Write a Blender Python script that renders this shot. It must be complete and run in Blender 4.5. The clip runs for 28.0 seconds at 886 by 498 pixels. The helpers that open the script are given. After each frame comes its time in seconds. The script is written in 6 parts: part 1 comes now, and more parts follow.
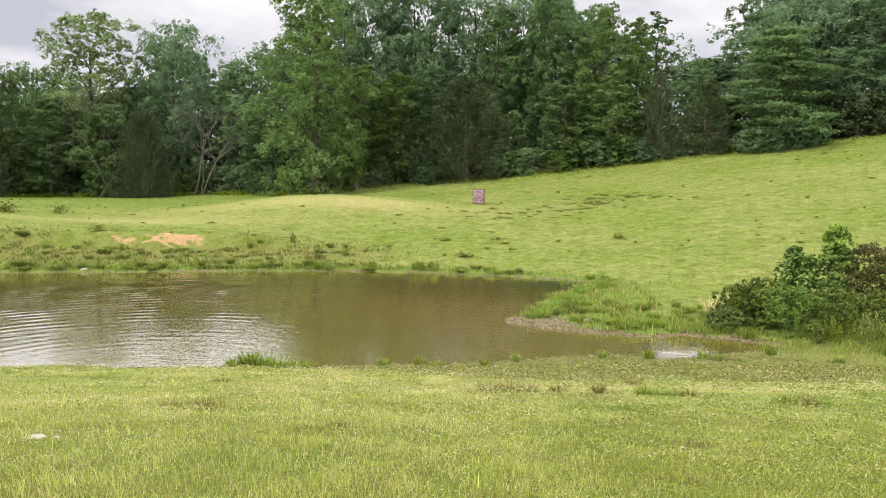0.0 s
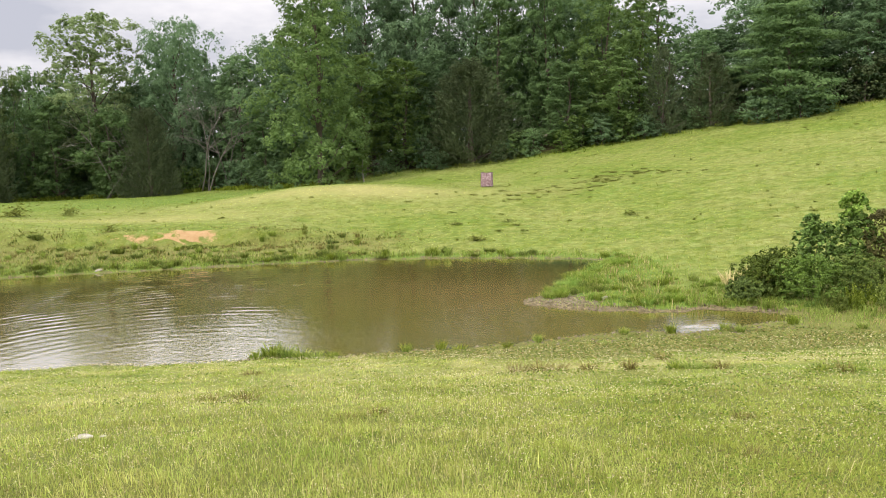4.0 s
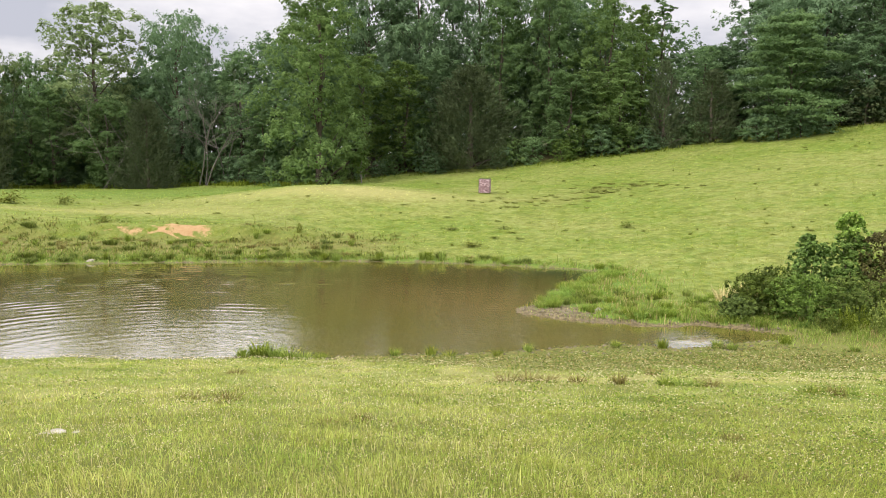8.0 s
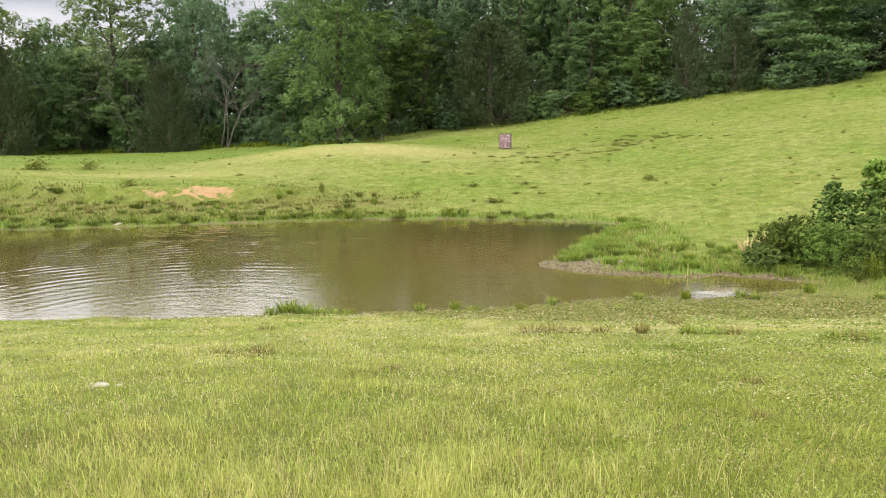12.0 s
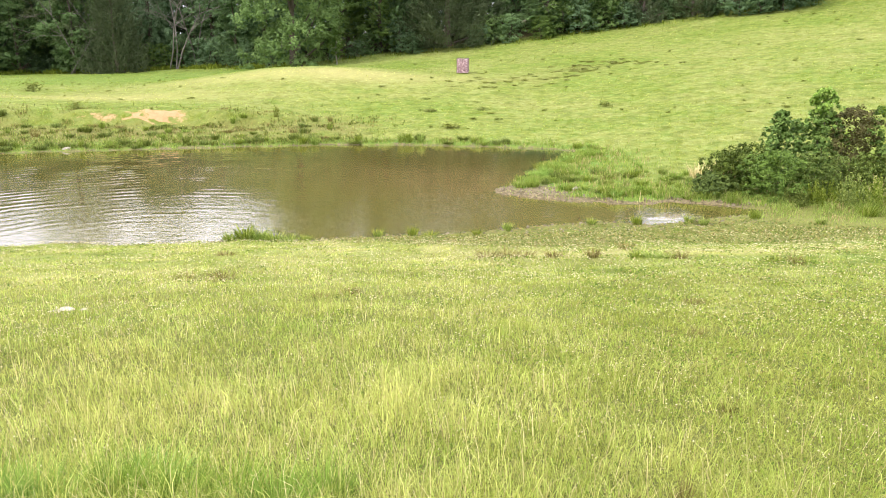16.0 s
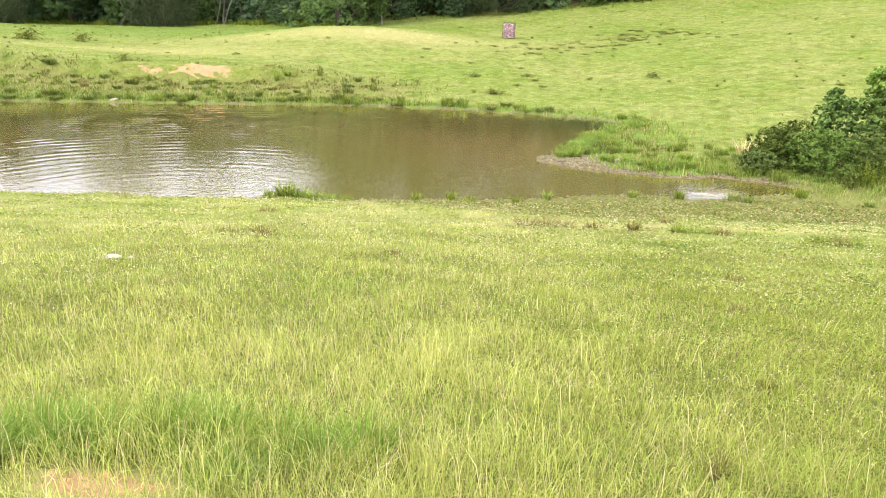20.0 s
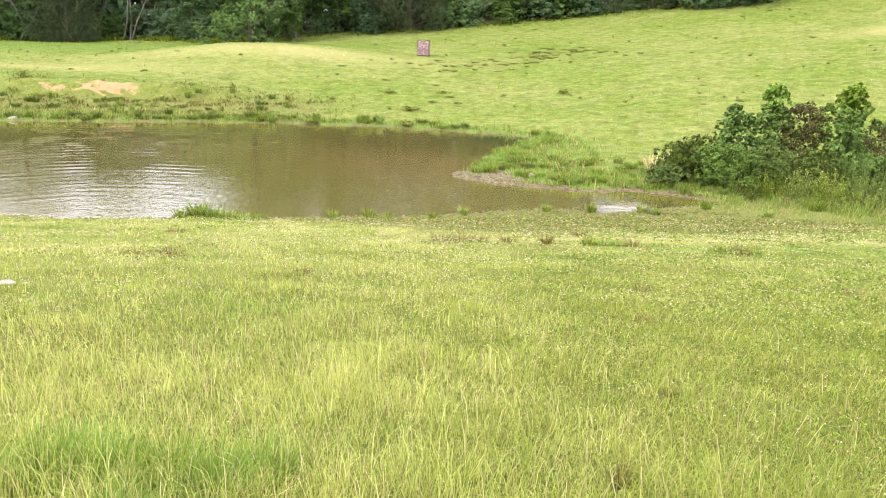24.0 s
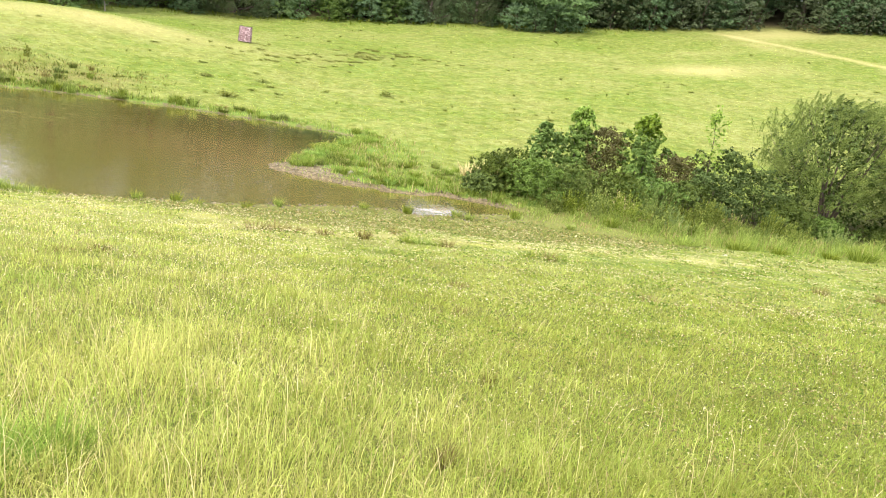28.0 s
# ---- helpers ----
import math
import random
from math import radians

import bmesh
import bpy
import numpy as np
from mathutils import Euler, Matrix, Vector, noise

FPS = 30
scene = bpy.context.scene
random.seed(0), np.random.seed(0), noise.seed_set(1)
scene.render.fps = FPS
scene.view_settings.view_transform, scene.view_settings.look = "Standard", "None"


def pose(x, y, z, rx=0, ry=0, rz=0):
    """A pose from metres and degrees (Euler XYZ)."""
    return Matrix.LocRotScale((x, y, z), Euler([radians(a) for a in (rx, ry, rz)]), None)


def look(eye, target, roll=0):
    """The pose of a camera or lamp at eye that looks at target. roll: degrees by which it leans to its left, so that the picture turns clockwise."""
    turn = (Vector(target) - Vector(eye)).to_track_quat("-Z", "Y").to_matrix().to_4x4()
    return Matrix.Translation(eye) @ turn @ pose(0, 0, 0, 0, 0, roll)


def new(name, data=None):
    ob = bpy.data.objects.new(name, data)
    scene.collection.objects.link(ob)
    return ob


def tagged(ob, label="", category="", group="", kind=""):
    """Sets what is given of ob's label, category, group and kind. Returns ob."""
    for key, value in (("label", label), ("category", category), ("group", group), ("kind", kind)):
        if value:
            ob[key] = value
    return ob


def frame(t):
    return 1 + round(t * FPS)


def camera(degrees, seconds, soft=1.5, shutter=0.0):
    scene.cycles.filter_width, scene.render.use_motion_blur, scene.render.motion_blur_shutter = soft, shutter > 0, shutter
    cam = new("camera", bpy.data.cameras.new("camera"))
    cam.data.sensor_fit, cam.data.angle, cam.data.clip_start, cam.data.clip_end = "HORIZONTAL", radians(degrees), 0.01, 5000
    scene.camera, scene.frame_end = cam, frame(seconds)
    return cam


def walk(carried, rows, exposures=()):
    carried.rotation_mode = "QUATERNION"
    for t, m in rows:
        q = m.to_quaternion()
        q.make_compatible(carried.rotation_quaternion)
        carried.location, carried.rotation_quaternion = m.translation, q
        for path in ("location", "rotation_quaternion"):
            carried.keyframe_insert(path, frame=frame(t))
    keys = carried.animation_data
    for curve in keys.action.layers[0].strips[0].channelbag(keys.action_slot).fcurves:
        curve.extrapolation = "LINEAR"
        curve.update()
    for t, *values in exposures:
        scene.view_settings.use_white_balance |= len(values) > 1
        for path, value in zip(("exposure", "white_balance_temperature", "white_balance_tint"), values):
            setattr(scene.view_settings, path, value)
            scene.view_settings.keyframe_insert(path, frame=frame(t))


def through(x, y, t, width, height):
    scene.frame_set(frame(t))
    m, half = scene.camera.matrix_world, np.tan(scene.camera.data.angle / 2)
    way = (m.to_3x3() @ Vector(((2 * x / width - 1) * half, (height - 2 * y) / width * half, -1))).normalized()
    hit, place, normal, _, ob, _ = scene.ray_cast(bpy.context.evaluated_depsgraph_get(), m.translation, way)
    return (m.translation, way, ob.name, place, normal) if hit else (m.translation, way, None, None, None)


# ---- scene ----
cam = camera(58.37, 28.0, soft=1.0)

# seconds, eye (x, y, z), yaw to the left, pitch up, roll, in degrees
PATH = (
    (0, 0.319, 0.086, 7.027, -0.18, -6.31, 0.71),
    (0.5, 0.282, 0.075, 7.026, -0.34, -6.96, 1.09),
    (1, 0.217, 0.068, 7.014, -0.64, -7.79, 1.17),
    (1.5, 0.192, 0.127, 7.003, -0.84, -7.88, 0.43),
    (2, 0.109, 0.279, 6.998, -1.20, -7.19, -0.62),
    (2.5, 0.064, 0.252, 6.997, -1.25, -6.82, -1.16),
    (3, -0.033, 0.227, 6.991, -0.73, -6.75, -1.23),
    (3.5, -0.052, 0.139, 6.993, -0.29, -7.38, -1.72),
    (5.5, -0.107, 0.168, 6.998, 2.30, -7.33, -1.42),
    (6, -0.100, 0.153, 7.003, 2.56, -7.20, -1.19),
    (6.5, -0.093, 0.176, 6.995, 2.40, -7.17, -0.32),
    (7, -0.054, 0.231, 6.991, 1.94, -7.28, -0.09),
    (7.5, -0.001, 0.312, 6.991, 0.74, -7.11, 0.13),
    (8, 0.002, 0.359, 6.980, 0.01, -7.04, 0.46),
    (8.5, -0.030, 0.372, 6.984, 0.67, -7.25, 0.02),
    (9, -0.053, 0.322, 6.982, 1.56, -7.82, 0.07),
    (9.5, -0.055, 0.228, 6.978, 1.88, -8.25, 0.01),
    (10, -0.015, 0.162, 6.971, 0.83, -8.87, -0.16),
    (10.5, -0.005, 0.114, 6.971, -0.25, -9.52, -0.22),
    (11, 0.003, 0.102, 6.974, -0.01, -9.26, -0.28),
    (11.5, -0.003, 0.092, 6.988, 0.88, -9.14, -0.73),
    (12, -0.015, 0.127, 6.962, 1.63, -10.12, -0.97),
    (12.5, 0.032, 0.050, 6.970, 1.49, -11.17, -1.26),
    (14.5, 0.007, -0.085, 7.057, -3.90, -15.11, 0.55),
    (15, -0.031, -0.100, 7.051, -1.98, -15.46, 0.50),
    (15.5, -0.037, -0.144, 7.055, -1.34, -15.50, 0.11),
    (16, -0.041, -0.182, 7.038, -1.52, -15.50, -0.25),
    (16.5, 0.008, -0.201, 7.015, -6.45, -16.00, 0.32),
    (17, 0.027, -0.218, 7.038, -10.27, -16.61, 1.00),
    (17.5, -0.000, -0.222, 7.032, -8.00, -16.26, 2.09),
    (18, -0.039, -0.153, 7.019, -5.01, -15.46, 2.38),
    (18.5, -0.059, -0.203, 7.030, -2.34, -15.66, 1.48),
    (19, -0.077, -0.185, 7.021, -0.77, -16.33, 1.12),
    (19.5, -0.077, -0.211, 7.028, 0.02, -17.01, 1.20),
    (20, -0.098, -0.217, 7.024, 1.15, -18.00, 1.60),
    (20.5, -0.130, -0.189, 7.016, 2.21, -19.04, 1.89),
    (21, -0.132, -0.204, 7.007, 2.65, -19.01, 1.70),
    (21.5, -0.121, -0.193, 7.002, 2.37, -18.51, 1.69),
    (23.5, -0.092, -0.215, 7.005, 1.24, -17.81, 2.25),
    (24, 0.003, -0.183, 7.022, -4.82, -16.64, 2.13),
    (24.5, 0.041, -0.225, 7.031, -12.02, -14.78, 2.40),
    (25, 0.080, -0.186, 7.026, -19.70, -11.25, 1.45),
    (25.5, 0.163, -0.151, 7.033, -28.26, -9.10, 1.14),
    (26, 0.156, -0.132, 6.980, -31.14, -9.19, 1.50),
    (26.5, 0.081, -0.083, 6.939, -27.45, -10.04, 2.13),
    (27, 0.031, -0.067, 6.918, -21.29, -12.23, 3.24),
    (27.5, 0.025, -0.051, 6.895, -18.92, -14.01, 5.48),
    (28, -0.078, -0.045, 6.818, -18.84, -15.15, 9.55),
)


def aimed(x, y, z, yaw, pitch, roll):
    a, b = radians(yaw), radians(pitch)
    ahead = Vector((-math.sin(a) * math.cos(b), math.cos(a) * math.cos(b), math.sin(b)))
    return look((x, y, z), Vector((x, y, z)) + 5 * ahead, roll)


STOPS = ((0, 0.60), (12.5, 0.60), (14.5, 1.06), (24, 1.06), (25, 1.12), (26, 0.74), (27, 0.98), (28, 1.15))
EXPOSURES = [(t, stops, 6560 if t < 13 or t == 26 else 6120 if t == 25 else 6480 if t > 26 else 6330, 15 if t < 13 else 18) for t, stops in STOPS]
walk(cam, [(row[0], aimed(*row[1:])) for row in PATH], EXPOSURES)

# ---- sky and sun: bright overcast with a veiled sun ----
SUN_ELEVATION, SUN_AZIMUTH = 51.0, 240.0
world = bpy.data.worlds.new("overcast_sky")
scene.world = world
world.use_nodes = True
wn, wl = world.node_tree.nodes, world.node_tree.links
wn.clear()
w_out = wn.new("ShaderNodeOutputWorld")
w_bg = wn.new("ShaderNodeBackground")
w_bg.inputs["Strength"].default_value = 0.068
sky = wn.new("ShaderNodeTexSky")
sky.sky_type = 'NISHITA'
sky.sun_disc = False
sky.sun_elevation = radians(SUN_ELEVATION)
sky.sun_rotation = radians(SUN_AZIMUTH)
sky.dust_density = 3.0
w_co = wn.new("ShaderNodeTexCoord")
w_map = wn.new("ShaderNodeMapping")
w_map.inputs["Scale"].default_value = (1.6, 1.6, 5.0)
w_noise = wn.new("ShaderNodeTexNoise")
w_noise.inputs["Scale"].default_value = 2.2
w_noise.inputs["Detail"].default_value = 7.0
w_noise.inputs["Roughness"].default_value = 0.55
w_ramp = wn.new("ShaderNodeValToRGB")
w_ramp.color_ramp.elements[0].position = 0.36
w_ramp.color_ramp.elements[0].color = (5.6, 5.9, 6.6, 1)
w_ramp.color_ramp.elements[1].position = 0.66
w_ramp.color_ramp.elements[1].color = (10.8, 10.7, 10.6, 1)
w_mix = wn.new("ShaderNodeMix")
w_mix.data_type = 'RGBA'
w_mix.inputs["Factor"].default_value = 0.9
wl.new(w_co.outputs["Generated"], w_map.inputs["Vector"])
wl.new(w_map.outputs["Vector"], w_noise.inputs["Vector"])
wl.new(w_noise.outputs["Fac"], w_ramp.inputs["Fac"])
wl.new(sky.outputs["Color"], w_mix.inputs["A"])
# the veil of cloud is brighter overhead than at the horizon
w_sep = wn.new("ShaderNodeSeparateXYZ")
wl.new(w_co.outputs["Generated"], w_sep.inputs["Vector"])
w_rise = wn.new("ShaderNodeMapRange")
w_rise.interpolation_type = 'SMOOTHSTEP'
w_rise.inputs["From Min"].default_value = 0.18
w_rise.inputs["From Max"].default_value = 0.28
w_rise.inputs["To Min"].default_value = 1.05
w_rise.inputs["To Max"].default_value = 2.75
wl.new(w_sep.outputs["Z"], w_rise.inputs["Value"])
w_scale = wn.new("ShaderNodeVectorMath")
w_scale.operation = 'SCALE'
wl.new(w_ramp.outputs["Color"], w_scale.inputs["Vector"])
wl.new(w_rise.outputs["Result"], w_scale.inputs["Scale"])
wl.new(w_scale.outputs["Vector"], w_mix.inputs["B"])
wl.new(w_mix.outputs["Result"], w_bg.inputs["Color"])
wl.new(w_bg.outputs["Background"], w_out.inputs["Surface"])

sun_data = bpy.data.lights.new("sun", 'SUN')
sun_data.energy = 2.0
sun_data.angle = radians(12)
sun_data.color = (1.0, 0.95, 0.86)
sun = new("sun", sun_data)
se, sa = radians(SUN_ELEVATION), radians(SUN_AZIMUTH)
sun_from = Vector((math.sin(sa) * math.cos(se), math.cos(sa) * math.cos(se), math.sin(se)))
sun.matrix_world = look(sun_from * 100, (0, 0, 0))


# ---- materials ----
class Nodes:
    """A small wrapper to write node trees in few lines."""

    def __init__(self, name):
        self.mat = bpy.data.materials.new(name)
        self.mat.use_nodes = True
        self.n, self.l = self.mat.node_tree.nodes, self.mat.node_tree.links
        self.n.clear()
        self.out = self.n.new("ShaderNodeOutputMaterial")

    def link(self, a, b):
        self.l.new(a, b)

    def put(self, socket, value):
        if isinstance(value, bpy.types.NodeSocket):
            self.l.new(value, socket)
        elif isinstance(value, tuple) and len(value) == 3 and socket.type == 'RGBA':
            socket.default_value = (*value, 1)
        else:
            socket.default_value = value

    def position(self):
        return self.n.new("ShaderNodeNewGeometry").outputs["Position"]

    def island(self):
        return self.n.new("ShaderNodeNewGeometry").outputs["Random Per Island"]

    def per_object(self):
        return self.n.new("ShaderNodeObjectInfo").outputs["Random"]

    def local(self):
        return self.n.new("ShaderNodeTexCoord").outputs["Object"]

    def stretch(self, vector, scale):
        m = self.n.new("ShaderNodeMapping")
        self.l.new(vector, m.inputs["Vector"])
        m.inputs["Scale"].default_value = scale
        return m.outputs["Vector"]

    def noise(self, vector, scale, detail=4.0, rough=0.55, distort=0.0):
        t = self.n.new("ShaderNodeTexNoise")
        self.l.new(vector, t.inputs["Vector"])
        for key, value in (("Scale", scale), ("Detail", detail), ("Roughness", rough), ("Distortion", distort)):
            t.inputs[key].default_value = value
        return t.outputs["Fac"]

    def ramp(self, fac, stops):
        r = self.n.new("ShaderNodeValToRGB")
        e = r.color_ramp.elements
        while len(e) < len(stops):
            e.new(0.5)
        for el, (pos, col) in zip(e, stops):
            el.position = pos
            el.color = (*col, 1) if isinstance(col, tuple) else (col, col, col, 1)
        self.put(r.inputs["Fac"], fac)
        return r.outputs["Color"]

    def mix(self, fac, a, b, how='MIX'):
        m = self.n.new("ShaderNodeMix")
        m.data_type, m.blend_type = 'RGBA', how
        self.put(m.inputs["Factor"], fac)
        self.put(m.inputs["A"], a)
        self.put(m.inputs["B"], b)
        return m.outputs["Result"]

    def maths(self, how, a, b=0.0):
        m = self.n.new("ShaderNodeMath")
        m.operation = how
        self.put(m.inputs[0], a)
        self.put(m.inputs[1], b)
        return m.outputs[0]

    def attribute(self, name):
        a = self.n.new("ShaderNodeAttribute")
        a.attribute_name = name
        return a.outputs["Fac"]

    def tint(self, color, hue=0.5, sat=1.0, val=1.0):
        h = self.n.new("ShaderNodeHueSaturation")
        self.put(h.inputs["Hue"], hue)
        self.put(h.inputs["Saturation"], sat)
        self.put(h.inputs["Value"], val)
        self.put(h.inputs["Color"], color)
        return h.outputs["Color"]

    def bump(self, height, strength=0.3, distance=0.02):
        b = self.n.new("ShaderNodeBump")
        b.inputs["Strength"].default_value = strength
        b.inputs["Distance"].default_value = distance
        self.l.new(height, b.inputs["Height"])
        return b.outputs["Normal"]

    def principled(self, color, rough=0.8, normal=None, metal=0.0, spec=0.5):
        p = self.n.new("ShaderNodeBsdfPrincipled")
        self.put(p.inputs["Base Color"], color)
        self.put(p.inputs["Roughness"], rough)
        p.inputs["Metallic"].default_value = metal
        p.inputs["Specular IOR Level"].default_value = spec
        if normal is not None:
            self.l.new(normal, p.inputs["Normal"])
        return p.outputs["BSDF"]

    def leafy(self, color, through=0.35, rough=0.5, spec=0.25):
        t = self.n.new("ShaderNodeBsdfTranslucent")
        self.put(t.inputs["Color"], color)
        m = self.n.new("ShaderNodeMixShader")
        m.inputs["Fac"].default_value = through
        self.l.new(self.principled(color, rough, spec=spec), m.inputs[1])
        self.l.new(t.outputs["BSDF"], m.inputs[2])
        return m.outputs["Shader"]

    def done(self, shader):
        self.l.new(shader, self.out.inputs["Surface"])
        return self.mat


def meadow_colour(k):
    """The field's green, from lush to dry, in patches of several sizes."""
    pos = k.position()
    flat = k.stretch(pos, (1, 1, 0.2))
    big = k.noise(flat, 0.09, 3.0, 0.5)
    mid = k.noise(flat, 0.55, 4.0, 0.6)
    fine = k.noise(flat, 4.5, 4.0, 0.65)
    mott = k.ramp(k.noise(flat, 1.6, 3.0, 0.6), ((0.35, 0.0), (0.65, 1.0)))
    lush = k.mix(fine, k.mix(mott, (0.074, 0.128, 0.013), (0.118, 0.160, 0.020)), k.mix(mott, (0.142, 0.205, 0.025), (0.205, 0.242, 0.036)))
    dry = k.mix(fine, (0.185, 0.198, 0.046), (0.292, 0.282, 0.096))
    patch = k.maths('ADD', k.maths('MULTIPLY', big, 0.55), k.maths('MULTIPLY', mid, 0.45))
    patch = k.ramp(patch, ((0.42, 0.0), (0.62, 1.0)))
    c = k.mix(k.maths('MULTIPLY', patch, 0.62), lush, dry)
    # darker clover and paler grazed spots
    spot = k.noise(flat, 1.05, 6.0, 0.72)
    c = k.tint(c, 0.5, k.maths('ADD', k.maths('MULTIPLY', spot, -0.3), 1.15), k.ramp(spot, ((0.33, 0.62), (0.5, 0.97), (0.68, 1.22))))
    return c, dry, lush, fine, mid


def make_ground_material():
    k = Nodes("meadow_ground")
    green, dry, lush, fine, mid = meadow_colour(k)
    speck = k.noise(k.position(), 22.0, 3.0, 0.7)
    green = k.mix(k.ramp(speck, ((0.45, 0.0), (0.75, 0.55))), green, (0.09, 0.13, 0.025))
    grazed = k.noise(k.position(), 2.4, 6.0, 0.78)
    green = k.tint(green, 0.5, k.ramp(grazed, ((0.36, 1.08), (0.66, 0.86))), k.ramp(grazed, ((0.34, 0.70), (0.5, 0.98), (0.68, 1.20))))
    straw = k.mix(fine, (0.30, 0.27, 0.10), (0.42, 0.37, 0.16))
    c = k.mix(k.attribute("straw"), green, straw)
    # rank grass green; over the far hollow the same colour paints tree shade
    rank = k.mix(fine, (0.055, 0.115, 0.018), (0.15, 0.25, 0.04))
    c = k.mix(k.attribute("rank"), c, rank)
    rust = k.mix(fine, (0.095, 0.100, 0.026), (0.190, 0.172, 0.054))
    c = k.mix(k.maths('MULTIPLY', k.attribute("rust"), k.ramp(mid, ((0.32, 0.35), (0.58, 1.0)))), c, rust)
    clay = k.mix(k.noise(k.position(), 2.6, 5.0, 0.65), (0.27, 0.150, 0.060), (0.44, 0.310, 0.165))
    ragged = k.maths('MULTIPLY', k.maths('SUBTRACT', k.noise(k.position(), 2.6, 6.0, 0.75), 0.5), 1.1)
    c = k.mix(k.ramp(k.maths('ADD', k.attribute("clay"), ragged), ((0.34, 0.0), (0.58, 1.0))), c, clay)
    mud = k.mix(k.ramp(k.noise(k.position(), 7.0, 5.0, 0.7), ((0.38, 0.0), (0.64, 1.0))), (0.062, 0.054, 0.026), (0.235, 0.190, 0.108))
    c = k.mix(k.ramp(k.maths('ADD', k.attribute("mud"), ragged), ((0.35, 0.0), (0.6, 1.0))), c, mud)
    scrub = k.mix(fine, (0.092, 0.102, 0.026), (0.205, 0.205, 0.062))
    c = k.mix(k.attribute("scrub"), c, scrub)
    # matted thatch below near grass, coloured dark to paint shade between the blades
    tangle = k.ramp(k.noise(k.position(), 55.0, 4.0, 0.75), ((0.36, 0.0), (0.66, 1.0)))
    shaded_thatch = k.mix(tangle, k.mix(fine, (0.030, 0.044, 0.008), (0.062, 0.070, 0.015)), k.mix(fine, (0.120, 0.150, 0.022), (0.200, 0.200, 0.050)))
    c = k.mix(k.attribute("shaded_thatch"), c, shaded_thatch)
    litter_and_shade = k.mix(fine, (0.035, 0.030, 0.014), (0.075, 0.065, 0.028))
    c = k.mix(k.attribute("litter_and_shade"), c, litter_and_shade)
    height = k.maths('ADD', fine, k.maths('MULTIPLY', speck, 0.6))
    return k.done(k.principled(c, 0.95, k.bump(height, 0.8, 0.06), spec=0.1))


def make_blade_material(name, dry_amount, value):
    k = Nodes(name)
    green, dry, lush, fine, mid = meadow_colour(k)
    c = k.mix(k.ramp(k.island(), ((1.0 - dry_amount - 0.15, 0.0), (1.0 - dry_amount + 0.1, 0.85))), green, dry)
    c = k.mix(k.maths('MULTIPLY', k.attribute("straw"), 0.66), c, (0.455, 0.430, 0.155))
    c = k.mix(k.maths('MULTIPLY', k.attribute("fresh"), k.ramp(k.island(), ((0.2, 0.6), (0.95, 0.0)))), c, k.mix(mid, (0.076, 0.118, 0.010), (0.215, 0.240, 0.029)))
    c = k.mix(k.attribute("scrub"), c, k.mix(fine, (0.080, 0.112, 0.022), (0.185, 0.195, 0.050)))
    pick = k.maths('FRACT', k.maths('MULTIPLY', k.island(), 37.0))
    c = k.tint(c, k.ramp(pick, ((0.0, 0.488), (1.0, 0.512))), 1.0, k.maths('ADD', k.maths('MULTIPLY', k.maths('POWER', pick, 1.8), 0.66 * value), 0.67 * value))
    return k.done(k.leafy(c, 0.5, 0.6, 0.08))


def make_leaf_material(name, dark, light, through=0.35, rough=0.6, vary=0.42, power=1.5):
    k = Nodes(name)
    light = tuple(1.22 * v for v in light)
    c = k.mix(k.maths('POWER', k.island(), power), dark, light)
    c = k.tint(c, k.maths('ADD', k.maths('MULTIPLY', k.per_object(), 0.012), 0.490), k.maths('ADD', k.maths('MULTIPLY', k.per_object(), -0.12), 1.05),
               k.maths('ADD', k.maths('MULTIPLY', k.per_object(), vary), 1.0 - vary / 2))
    return k.done(k.leafy(c, through, rough, 0.06))


def make_crown_material(name, dark, light, through=0.35, rough=0.6, vary=0.3, clump=0.45, hue=0.014):
    """Leaves of a crown: they differ a little one by one, and more from bough to bough and from tree to tree."""
    k = Nodes(name)
    bough = k.ramp(k.noise(k.local(), clump, 3.0, 0.6), ((0.34, 0.0), (0.66, 1.0)))
    mixed = k.maths('ADD', k.maths('MULTIPLY', k.island(), 0.5), k.maths('MULTIPLY', bough, 0.5))
    c = k.mix(mixed, dark, light)
    tone = k.maths('ADD', k.maths('MULTIPLY', k.per_object(), 0.6), k.maths('MULTIPLY', bough, 0.4))
    c = k.tint(c, k.maths('ADD', k.maths('MULTIPLY', tone, hue), 0.5 - hue * 0.6), k.maths('ADD', k.maths('MULTIPLY', k.per_object(), -0.12), 1.03),
               k.maths('ADD', k.maths('MULTIPLY', k.per_object(), vary), 1.0 - vary / 2))
    return k.done(k.leafy(c, through, rough, 0.06))


def make_bark(name, dark, light, scale=6.0):
    k = Nodes(name)
    grain = k.noise(k.stretch(k.local(), (1, 1, 0.18)), scale, 5.0, 0.65)
    blotch = k.noise(k.local(), 0.9, 3.0)
    c = k.mix(k.maths('MULTIPLY', grain, k.maths('ADD', blotch, 0.4)), dark, light)
    return k.done(k.principled(c, 0.9, k.bump(grain, 0.6, 0.03), spec=0.15))


def make_plain(name, dark, light, scale, rough=0.85, bump=0.4, distance=0.01):
    k = Nodes(name)
    grain = k.noise(k.local(), scale, 5.0, 0.65)
    wide = k.noise(k.local(), scale * 0.2, 3.0)
    c = k.mix(k.ramp(k.maths('ADD', k.maths('MULTIPLY', grain, 0.6), k.maths('MULTIPLY', wide, 0.4)), ((0.35, 0.0), (0.68, 1.0))), dark, light)
    return k.done(k.principled(c, rough, k.bump(grain, bump, distance), spec=0.2))


